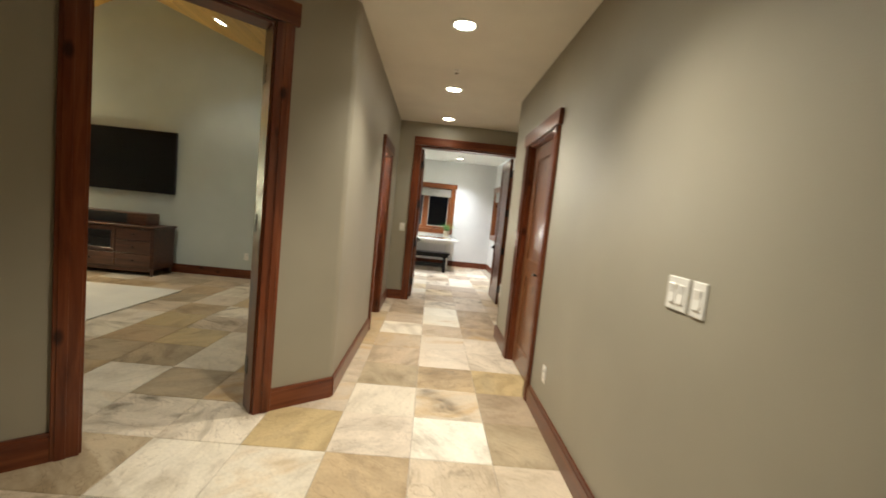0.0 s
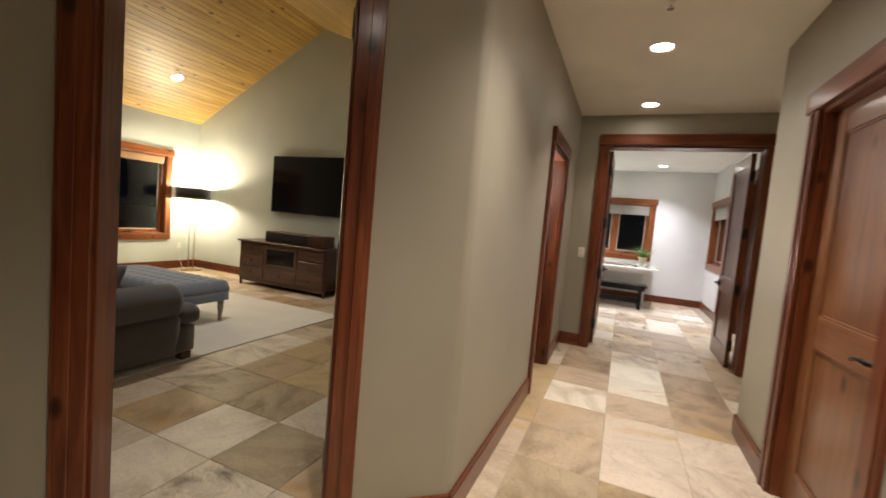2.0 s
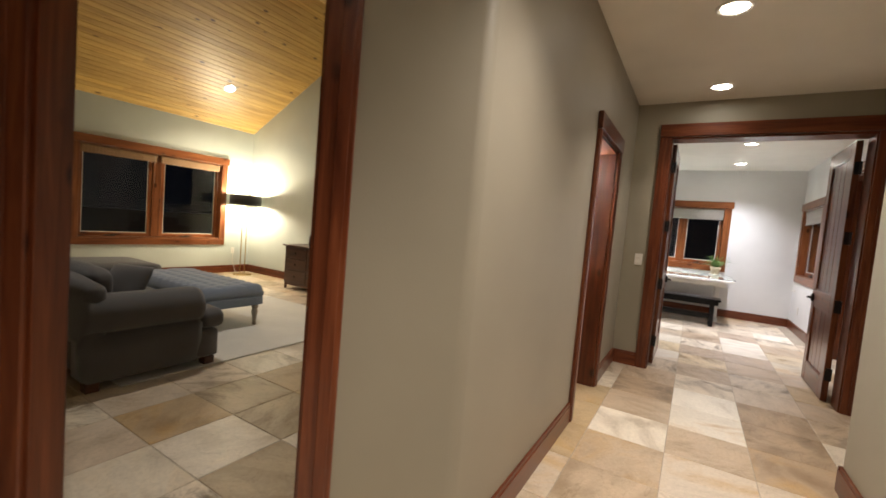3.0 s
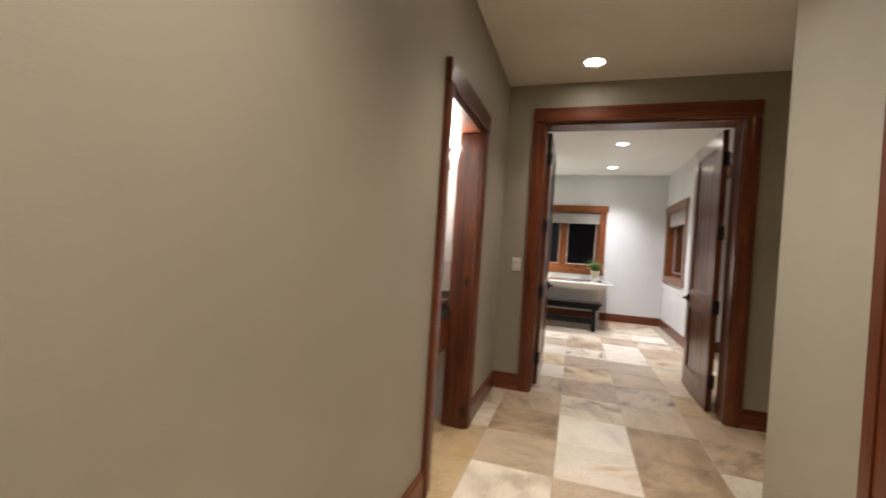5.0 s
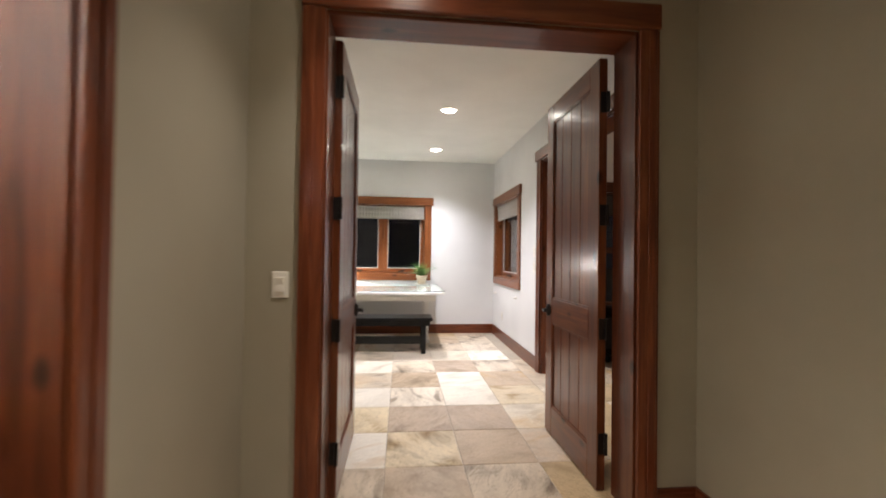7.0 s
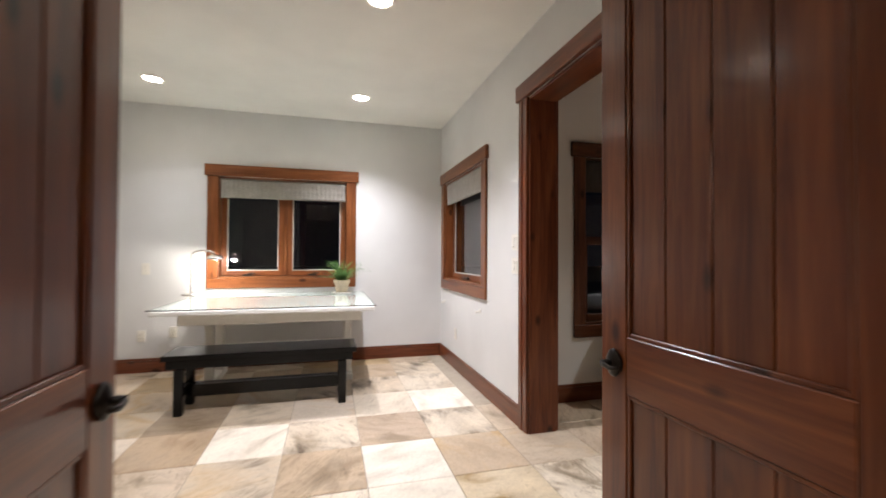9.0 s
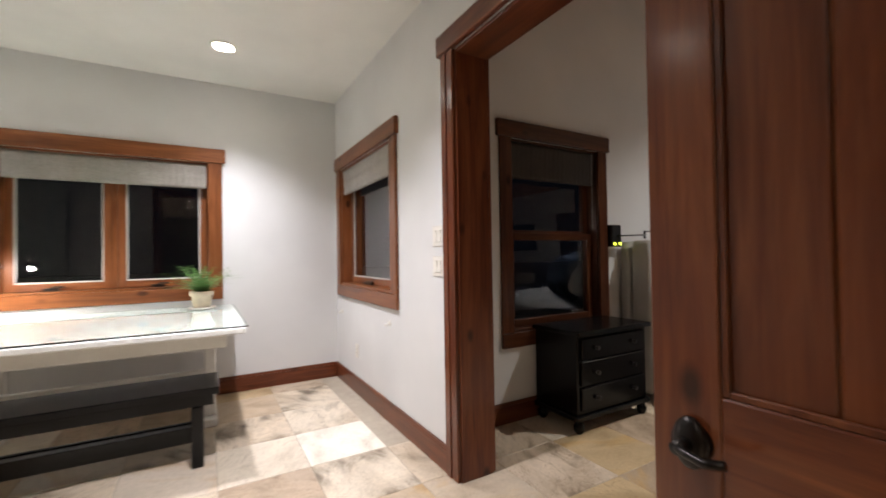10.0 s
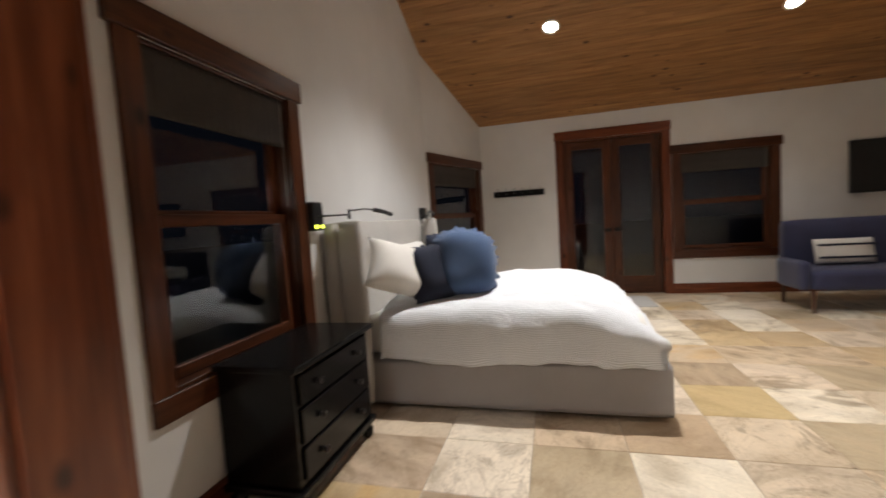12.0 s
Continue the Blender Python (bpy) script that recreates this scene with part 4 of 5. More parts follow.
def desk_lamp():
    d = thing("desk_lamp", (-0.40, 11.0, 0.781), 0, "switched-on chrome desk lamp with a dome shade", "lamp")
    part("base", lathe(bmesh.new(), [(0.085, 0.0), (0.085, 0.012), (0.07, 0.018), (0.012, 0.024)], n=24), M_CHROME, d, smooth=True)
    part("stem", cyl(bmesh.new(), (0, 0, 0.02), (0, 0, 0.40), 0.009, None, 12), M_CHROME, d, smooth=True)
    part("arm", tube(bmesh.new(), [(0, 0, 0.395), (0.03, -0.005, 0.425), (0.10, -0.02, 0.44), (0.17, -0.04, 0.43), (0.22, -0.05, 0.40)], 0.008), M_CHROME, d, smooth=True)

    def dome(x, y, z):
        bm = bmesh.new()
        n = 24
        prof = [(0.018, 0.05), (0.045, 0.044), (0.07, 0.024), (0.08, 0.0), (0.076, 0.0), (0.066, 0.02), (0.042, 0.038), (0.016, 0.044)]
        rings = [[bm.verts.new((x + r * math.cos(2 * math.pi * k / n), y + r * math.sin(2 * math.pi * k / n), z + h)) for k in range(n)] for r, h in prof]
        for p, q in zip(rings, rings[1:]):
            for k in range(n):
                bm.faces.new((p[k], p[(k + 1) % n], q[(k + 1) % n], q[k]))
        part("shade", bm, M_CHROME, d, "chrome dome shade", True)
        bm = bmesh.new()
        bmesh.ops.create_uvsphere(bm, u_segments=14, v_segments=8, radius=0.022, matrix=Matrix.Translation((x, y, z + 0.018)))
        part("bulb", bm, glow("lamp_bulb_glass", (1.0, 0.92, 0.8), 30), d, "glowing bulb", True)
    dome(0.22, -0.05, 0.35)


def plant():
    d = thing("potted_plant", (1.02, 10.95, 0.781), 0, "green fern in a pale clay pot on the desk", "plant")
    M_POT = plain("pale_clay", (0.62, 0.52, 0.38), 0.8, 0, 0.15)
    M_LEAF = plain("fern_green", (0.10, 0.22, 0.05), 0.55, 0, 0.45, 60)
    part("saucer", lathe(bmesh.new(), [(0.09, 0), (0.105, 0.012), (0.1, 0.014)], n=24), M_PLATE, d, "white saucer", True)
    part("pot", lathe(bmesh.new(), [(0.058, 0.014), (0.074, 0.10), (0.086, 0.11), (0.086, 0.14), (0.072, 0.139), (0.066, 0.12)], n=24), M_POT, d, smooth=True)
    rnd = random.Random(5)
    for k in range(14):
        bm = bmesh.new()
        for j in range(4):
            ang, lean, L = rnd.uniform(0, 6.28), rnd.uniform(0.08, 1.0), rnd.uniform(0.20, 0.36)
            p, prev = Vector((0, 0, 0.115)), None
            steps = 9
            for i in range(steps):
                f = i / steps
                dirv = Vector((math.cos(ang) * math.sin(lean + f * 0.8), math.sin(ang) * math.sin(lean + f * 0.8), math.cos(lean + f * 0.8)))
                q = p + dirv * L / steps
                side = dirv.cross(Vector((0, 0, 1)))
                side = side.normalized() if side.length > 1e-3 else Vector((1, 0, 0))
                up = side.cross(dirv).normalized()
                for s in (-1, 1):
                    ln = 0.054 * (1 - 0.6 * f) * rnd.uniform(0.7, 1.3)
                    tip = p + (side * s + dirv * 0.6).normalized() * ln + up * rnd.uniform(-0.008, 0.006)
                    wv = dirv * 0.006
                    vs = [bm.verts.new(v) for v in (p, p + wv + (tip - p) * 0.5, tip, p - wv + (tip - p) * 0.5)]
                    bm.faces.new(vs)
                bm.faces.new([bm.verts.new(v) for v in (p - side * 0.0015, p + side * 0.0015, q + side * 0.001, q - side * 0.001)])
                p = q
        part("frond", bm, M_LEAF, d)


desk()
bench()
desk_lamp()
plant()


# ---------------- powder room ----------------
def powder():
    M_STONE = plain("dark_stone_top", (0.035, 0.033, 0.032), 0.35, 0, 0.3, 25)
    M_VAN = wood("vanity_alder", *ALDER, 0, 0.3, coat=0.3)
    M_COPPER = plain("honey_onyx", (0.26, 0.11, 0.03), 0.25, 0.2, 0.3, 12, coat=0.3)
    x0, x1, yb, zc = PW, HL - 0.14, PN, 0.778
    v = thing("vanity_cabinet", (0, 0, 0), 0, "wall-hung red-brown wooden vanity with one drawer", "cabinet")
    bx("body", M_VAN, v, (x0 + 0.001, x1 - 0.001, yb - 0.49, yb - 0.001, 0.53, zc - 0.041), 0.003)
    f = bx("drawer", M_VAN, v, (x0 + 0.05, x1 - 0.05, yb - 0.508, yb - 0.491, 0.56, zc - 0.065), 0.005)
    c = bx("countertop", M_STONE, None, (x0 + 0.001, x1 - 0.001, yb - 0.53, yb - 0.001, zc - 0.04, zc), 0.004)
    tagged(c, "dark grey stone vanity countertop", "countertop")
    s = bx("backsplash", M_STONE, None, (x0 + 0.02, x1 - 0.001, yb - 0.02, yb - 0.001, zc + 0.001, zc + 0.11), 0.003)
    tagged(s, "dark grey stone backsplash strip", "backsplash")
    s = bx("side_splash", M_STONE, None, (x0 + 0.001, x0 + 0.019, yb - 0.53, yb - 0.001, zc + 0.001, zc + 0.11), 0.003)
    tagged(s, "dark grey stone side splash strip", "backsplash")
    # vessel basin: shallow flared tray
    b = thing("vessel_sink", (-0.40, yb - 0.30, zc + 0.001), 0, "shallow rectangular amber stone vessel basin on the counter", "sink")
    bm = bmesh.new()
    levels = [(0.13, 0.09, 0.0), (0.27, 0.165, 0.06), (0.275, 0.17, 0.072), (0.262, 0.158, 0.072), (0.12, 0.08, 0.025)]
    rings = [[bm.verts.new((sx * a, sy * c2, z)) for sx, sy in ((-1, -1), (1, -1), (1, 1), (-1, 1))] for a, c2, z in levels]
    for p, q in zip(rings, rings[1:]):
        for k in range(4):
            bm.faces.new((p[k], p[(k + 1) % 4], q[(k + 1) % 4], q[k]))
    bm.faces.new(rings[0][::-1])
    bm.faces.new(rings[-1])
    part("basin", bm, M_COPPER, b)
    part("drain", lathe(bmesh.new(), [(0.022, 0.0255), (0.022, 0.028), (0.004, 0.029)], n=16), M_BRONZE, b, "bronze drain", True)
    # wall faucet
    f = thing("wall_faucet", (-0.40, yb, 1.0), 0, "bronze and brass wall-mounted basin faucet", "faucet")
    for u in (-0.11, 0, 0.11):
        part("rose", cyl(bmesh.new(), (u, 0, 0), (u, -0.014, 0), 0.03, 0.027, 18), M_BRONZE, f, smooth=True)
    part("spout", tube(bmesh.new(), [(0, -0.01, 0), (0, -0.06, 0.0), (0, -0.11, -0.008), (-0.002, -0.15, -0.03), (-0.002, -0.16, -0.06)], 0.013), M_BRONZE, f, smooth=True)
    for u, s, m in ((-0.11, -1, M_BRASS), (0.11, 1, M_BRASS)):
        part("lever", tube(bmesh.new(), [(u, -0.01, 0), (u, -0.04, 0), (u + s * 0.03, -0.05, 0.0), (u + s * 0.085, -0.05, -0.004)], 0.008), m, f, smooth=True)
    # mirror
    M_MIRROR = plain("mirror_silver", (0.92, 0.93, 0.92), 0.01, 1.0, 0.0, 5, 0.0)
    m = thing("wall_mirror", (0, 0, 0), 0, "large frameless mirror above the vanity", "mirror")
    bx("mirror_glass", M_MIRROR, m, (x0 + 0.08, x1 - 0.02, yb - 0.008, yb - 0.001, 1.10, 1.755), 0.001)
    # towel ring and towel on the side wall
    r = thing("towel_ring", (PW, yb - 0.19, 1.43), 0, "dark bronze towel ring on the side wall", "towel ring")
    part("mount", cyl(bmesh.new(), (0, 0, 0), (0.05, 0, 0), 0.026, 0.016, 16), M_BRONZE, r, smooth=True)
    pts = [(0.045, 0.075 * math.sin(2 * math.pi * k / 24), -0.075 + 0.075 * math.cos(2 * math.pi * k / 24)) for k in range(25)]
    part("ring", tube(bmesh.new(), pts, 0.006, 8), M_BRONZE, r, smooth=True)
    M_TOWEL = fabric("printed_hand_towel", (0.62, 0.58, 0.52), 0.3, 40, big=12)
    t = thing("hand_towel", (PW + 0.045, yb - 0.19, 1.28), 0, "pale patterned hand towel draped through the ring", "towel")
    bm = bmesh.new()
    rows = []
    for i in range(15):
        z = 0.012 - 0.37 * i / 14
        w = 0.06 + 0.065 * min(1, i / 6)
        rows.append([(u, z, w) for u in range(13)])
    for side in (1, -1):
        g = [[bm.verts.new((side * (0.012 + 0.008 * math.sin(u * 1.5)) + 0.004 * math.sin(i * 0.7 + u), (u / 6 - 1) * w, z)) for (u, z, w) in row] for i, row in enumerate(rows)]
        for a, b2 in zip(g, g[1:]):
            for k in range(12):
                bm.faces.new((a[k], a[k + 1], b2[k + 1], b2[k]))
        if side == 1:
            first = g
    for k in range(12):
        bm.faces.new((first[0][k], first[0][k + 1], g[0][k + 1], g[0][k]))
    part("cloth", bm, M_TOWEL, t, smooth=True)
    # vanity light
    L = thing("vanity_light", (-0.32, yb, 1.80), 0, "nickel wall light with two round glass heads", "wall lamp")
    part("back_plate", box(bmesh.new(), -0.075, 0.075, -0.02, 0, -0.03, 0.03, 0.004), M_CHROME, L)
    part("crossbar", tube(bmesh.new(), [(-0.13, -0.10, 0.03), (0.13, -0.10, 0.03)], 0.006), M_CHROME, L, smooth=True)
    for s in (-1, 1):
        part("arm", tube(bmesh.new(), [(s * 0.05, -0.015, 0.0), (s * 0.09, -0.10, 0.03), (s * 0.09, -0.12, 0.07)], 0.007), M_CHROME, L, smooth=True)
        part("glass_disc", lathe(bmesh.new(), [(0.02, 0.055), (0.075, 0.07), (0.08, 0.078), (0.02, 0.075)], (s * 0.09, -0.12, 0), 24), M_CHROME, L, smooth=True)
        bm = bmesh.new()
        bmesh.ops.create_uvsphere(bm, u_segments=14, v_segments=8, radius=0.022, matrix=Matrix.Translation((s * 0.09, -0.12, 0.105)))
        part("bulb", bm, M_CAN, L, "glowing bulb", True)


powder()


# ---------------- soft shapes ----------------
def cushion(bm, x0, x1, y0, y1, z0, z1, puff=0.03, n=8, r=0.05):
    """A rounded, slightly crowned upholstery block."""
    tmp = bmesh.new()
    box(tmp, 0, 1, 0, 1, 0, 1)
    bmesh.ops.subdivide_edges(tmp, edges=tmp.edges[:], cuts=n, use_grid_fill=True)
    sx, sy, sz = x1 - x0, y1 - y0, z1 - z0
    for v in tmp.verts:
        u, vv, w = v.co
        p = Vector((u * sx, vv * sy, w * sz))
        rr = min(r, sx / 2.01, sy / 2.01, sz / 2.01)
        c = Vector((min(max(p.x, rr), sx - rr), min(max(p.y, rr), sy - rr), min(max(p.z, rr), sz - rr)))
        d = p - c
        if d.length > 1e-6:
            p = c + d.normalized() * min(d.length, rr) if d.length > rr else p
        crown = puff * math.sqrt(max(0, math.sin(math.pi * u) * math.sin(math.pi * vv)))
        if w > 0.5:
            p.z += crown * (w - 0.5) * 2
        v.co = p + Vector((x0, y0, z0))
    me = bpy.data.meshes.new("tmp")
    tmp.to_mesh(me)
    tmp.free()
    bm.from_mesh(me)
    bpy.data.meshes.remove(me)
    return bm


def pillow_mesh(w, h, t, n=18, seed=0, ruffle=0.0, rounding=0.25):
    """A filled pillow standing in its own xz plane, thickness in y."""
    rnd = random.Random(seed)
    bm = bmesh.new()
    ph = [rnd.uniform(0, 6) for _ in range(4)]
    grids = []
    for s in (-1, 1):
        g = []
        for j in range(n + 1):
            row = []
            for i in range(n + 1):
                u, v = 2 * i / n - 1, 2 * j / n - 1
                e = max(0.0, (1 - u ** 4) * (1 - v ** 4)) ** 0.6
                x = u * w / 2 * (1 - 0.08 * (1 - v * v) * u * u) * math.sqrt(1 - rounding * v * v * 0.5)
                z = v * h / 2 * (1 - 0.08 * (1 - u * u) * v * v) * math.sqrt(1 - rounding * u * u * 0.5)
                y = s * t / 2 * e * (1 + 0.12 * math.sin(3 * u + ph[0]) * math.sin(2.5 * v + ph[1]))
                edge = max(abs(u), abs(v)) > 0.999
                if edge and ruffle:
                    frill = 1 + 1.3 * noise.noise((x * 31, z * 31, seed)) + 0.6 * noise.noise((x * 80, z * 80, seed))
                    y += ruffle * 0.9 * noise.noise((x * 40, z * 40, seed + 5))
                    x *= 1 + ruffle / w * frill
                    z *= 1 + ruffle / h * frill
                row.append(bm.verts.new((x, y, z + h / 2)))
            g.append(row)
        grids.append(g)
    for g in grids:
        for j in range(n):
            for i in range(n):
                bm.faces.new((g[j][i], g[j][i + 1], g[j + 1][i + 1], g[j + 1][i]))
    bmesh.ops.remove_doubles(bm, verts=bm.verts[:], dist=0.0008)
    return bm


# ---------------- living room ----------------
M_CONS = wood("dark_walnut_stain", (0.045, 0.016, 0.008), (0.085, 0.030, 0.015), (0.13, 0.05, 0.024), 0, 0.35, False, coat=0.2)
M_SCREEN = plain("tv_screen", (0.006, 0.006, 0.007), 0.12, 0, 0.0, 5, 0.0)
M_BLACK = plain("black_plastic", (0.015, 0.015, 0.016), 0.4)


def television(name, at, rz, w, h, label):
    d = thing(name, at, rz, label, "television")
    bx("body", M_BLACK, d, (-w / 2, w / 2, -0.055, -0.02, -h / 2, h / 2), 0.006)
    bx("screen", M_SCREEN, d, (-w / 2 + 0.012, w / 2 - 0.012, -0.058, -0.0552, -h / 2 + 0.016, h / 2 - 0.012), 0.001)
    bx("bracket", M_BLACK, d, (-0.25, 0.25, -0.0195, 0, -0.2, 0.2), 0.003)


television("television", (-4.19, LN, 1.685), 0, 1.62, 0.95, "large black flat television mounted on the wall")


def console():
    d = thing("media_console", (-4.22, 6.74, 0), 0, "dark brown wooden media console with drawers and glass door", "console")
    w, dp, h = 0.88, 0.25, 0.73
    bx("top", M_CONS, d, (-w - 0.03, w + 0.03, -dp - 0.03, dp, h - 0.03, h), 0.006)
    bx("body", M_CONS, d, (-w, w, -dp + 0.012, dp - 0.005, 0.10, h - 0.031), 0.003)
    for s in (-1, 1):
        for v in (-dp + 0.03, dp - 0.04):
            bm = cyl(bmesh.new(), (s * (w - 0.03), v, 0.0), (s * (w - 0.03), v, 0.099), 0.022, 0.032, 4)
            part("leg", bm, M_CONS, d)
    bx("plinth", M_CONS, d, (-w + 0.06, w - 0.06, -dp + 0.02, -dp + 0.035, 0.06, 0.0995), 0.002)
    yf = -dp + 0.011

    def drawer(u0, u1, z0, z1):
        f = bx("drawer", M_CONS, d, (u0 + 0.006, u1 - 0.006, yf - 0.016, yf, z0 + 0.006, z1 - 0.006), 0.004)
        um, zm = (u0 + u1) / 2, (z0 + z1) / 2
        k = part("knob", lathe(bmesh.new(), [(0.008, 0), (0.016, 0.014), (0.012, 0.022)], n=12), M_BRONZE, f, "dark round knob", True)
        k.matrix_parent_inverse = Matrix.Identity(4)
        k.location, k.rotation_euler = (um, yf - 0.016, zm), (radians(90), 0, 0)
    zs = [0.12, 0.32, 0.51, 0.69]
    for s in (-1, 1):
        a, b = sorted((s * 0.34, s * (w - 0.02)))
        for z0, z1 in zip(zs, zs[1:]):
            drawer(a, b, z0, z1)
    drawer(-0.34, 0.34, 0.12, 0.32)
    bx("glass_door", M_SCREEN, d, (-0.28, 0.28, yf - 0.010, yf, 0.38, 0.63), 0.002)
    bm = bmesh.new()
    box(bm, -0.335, -0.28, yf - 0.018, yf, 0.33, 0.685, 0.004)
    box(bm, 0.28, 0.335, yf - 0.018, yf, 0.33, 0.685, 0.004)
    box(bm, -0.28, 0.28, yf - 0.017, yf, 0.33, 0.38, 0.004)
    box(bm, -0.28, 0.28, yf - 0.017, yf, 0.63, 0.685, 0.004)
    part("door_frame", bm, M_CONS, d)
    s = thing("speaker_box", (-4.12, 6.78, h), 0, "dark wooden speaker cabinet lying on the console", "speaker")
    bx("cabinet", M_CONS, s, (-0.58, 0.58, -0.15, 0.14, 0, 0.17), 0.008)
    bx("grille", M_BLACK, s, (-0.55, 0.30, -0.156, -0.1505, 0.015, 0.155), 0.002)


console()


def floor_lamp():
    d = thing("floor_lamp", (LAMP[0], LAMP[1], 0), 0, "lit floor lamp with black drum shade and twin brass rods", "lamp")
    part("base", lathe(bmesh.new(), [(0.16, 0), (0.16, 0.014), (0.15, 0.02), (0.02, 0.026)], n=32), M_BRASS, d, smooth=True)
    for s in (-1, 1):
        part("rod", cyl(bmesh.new(), (s * 0.04, s * 0.02, 0.02), (s * 0.04, s * 0.02, 1.30), 0.008, None, 10), M_BRASS, d, smooth=True)
    part("collar", box(bmesh.new(), -0.06, 0.06, -0.03, 0.03, 1.27, 1.29, 0.004), M_BRASS, d)
    bm = bmesh.new()
    n = 36
    prof = [(0.275, 1.31), (0.275, 1.49), (0.271, 1.49), (0.271, 1.31)]
    rings = [[bm.verts.new((r * math.cos(2 * math.pi * k / n), r * math.sin(2 * math.pi * k / n), z)) for k in range(n)] for r, z in prof]
    for p, q in zip(rings, rings[1:] + rings[:1]):
        for k in range(n):
            bm.faces.new((p[k], p[(k + 1) % n], q[(k + 1) % n], q[k]))
    part("shade", bm, fabric("black_shade_cloth", (0.012, 0.011, 0.010), 0.1, 200), d, "black cloth drum shade", True)
    part("spider", tube(bmesh.new(), [(-0.27, 0, 1.34), (0, 0, 1.33), (0.27, 0, 1.34)], 0.004, 6), M_BRASS, d)
    part("cord", tube(bmesh.new(), [(-0.15, 0, 0.012), (-0.22, 0.05, 0.01), (-0.25, 0.02, 0.02), (-0.33, 0.0, 0.2), (-0.335, 0.0, 0.4)], 0.004, 6), M_PLATE, d, "thin white cord")


floor_lamp()
M_SOFA = fabric("charcoal_upholstery", (0.095, 0.09, 0.088), 0.15, 300)


def sofa():
    d = thing("sofa", (-2.50, 3.02, 0), 0, "charcoal sectional sofa with rolled arm and chaise", "sofa")
    L, D = 3.4, 0.92
    part("base", cushion(bmesh.new(), -L, -0.02, 0.05, D - 0.03, 0.07, 0.30, 0, 6, 0.03), M_SOFA, d, smooth=True)
    part("backrest", cushion(bmesh.new(), -L, -0.02, 0.0, 0.16, 0.28, 0.72, 0.02, 8, 0.07), M_SOFA, d, smooth=True)

    def arm(x0):
        bm = bmesh.new()
        prof = []
        w = 0.22
        for k in range(25):
            a = -0.35 * math.pi + 1.45 * math.pi * k / 24
            prof.append((x0 - w / 2 + 0.135 * math.cos(a), 0.50 + 0.135 * math.sin(a)))
        prof = [(x0 - 0.02, 0.07), (x0 - 0.01, 0.36)] + prof + [(x0 - w, 0.36), (x0 - w, 0.07)]
        a = [[bm.verts.new((x, y, z)) for x, z in prof] for y in (0.02, 0.05, 0.3, 0.55, D - 0.21, D - 0.17)]
        for i, ring in enumerate(a):
            if i in (0, 5):
                c = Vector((x0 - w / 2, 0, 0.36))
                for v in ring:
                    v.co.x, v.co.z = c.x + (v.co.x - c.x) * 0.94, c.z + (v.co.z - c.z) * 0.95
        for p, q in zip(a, a[1:]):
            for k in range(len(prof)):
                j = (k + 1) % len(prof)
                bm.faces.new((p[k], p[j], q[j], q[k]))
        bm.faces.new(a[0])
        bm.faces.new(a[-1][::-1])
        part("rolled_arm", bm, M_SOFA, d, smooth=True)
    arm(0.0)
    for k in range(3):
        x1 = -0.24 - k * 0.775
        bm = cushion(bmesh.new(), x1 - 0.765, x1, 0.15, D + 0.02, 0.30, 0.44, 0.03, 8, 0.05)
        if k == 0:
            cushion(bm, x1 - 0.10, -0.015, D - 0.165, D + 0.018, 0.302, 0.438, 0.02, 8, 0.05)
        part("seat_cushion", bm, M_SOFA, d, smooth=True)
        part("back_cushion", cushion(bmesh.new(), x1 - 0.755, x1 - 0.01, 0.12, 0.27, 0.445, 0.76, 0.02, 8, 0.06), M_SOFA, d, smooth=True)
    part("chaise_base", cushion(bmesh.new(), -L, -L + 0.84, D - 0.028, 1.62, 0.07, 0.30, 0, 6, 0.03), M_SOFA, d, smooth=True)
    part("chaise_cushion", cushion(bmesh.new(), -L + 0.01, -L + 0.83, 0.22, 1.63, 0.30, 0.47, 0.03, 10, 0.05), M_SOFA, d, smooth=True)
    for u, v in ((-0.08, 0.08), (-0.08, D - 0.09), (-L + 0.1, 0.1), (-L + 0.1, 1.52), (-L + 0.74, 1.52)):
        part("foot", box(bmesh.new(), u - 0.04, u + 0.04, v - 0.04, v + 0.04, 0, 0.0695, 0.005), M_CONS, d)
    p = thing("throw_pillow", (-2.85, 3.38, 0.49), 0, "grey throw pillow lying in the sofa corner", "pillow")
    p.matrix_world = pose(-2.98, 3.36, 0.47, -30, 0, 20)
    part("cover", pillow_mesh(0.38, 0.34, 0.13, seed=4), M_SOFA, p, smooth=True)


sofa()


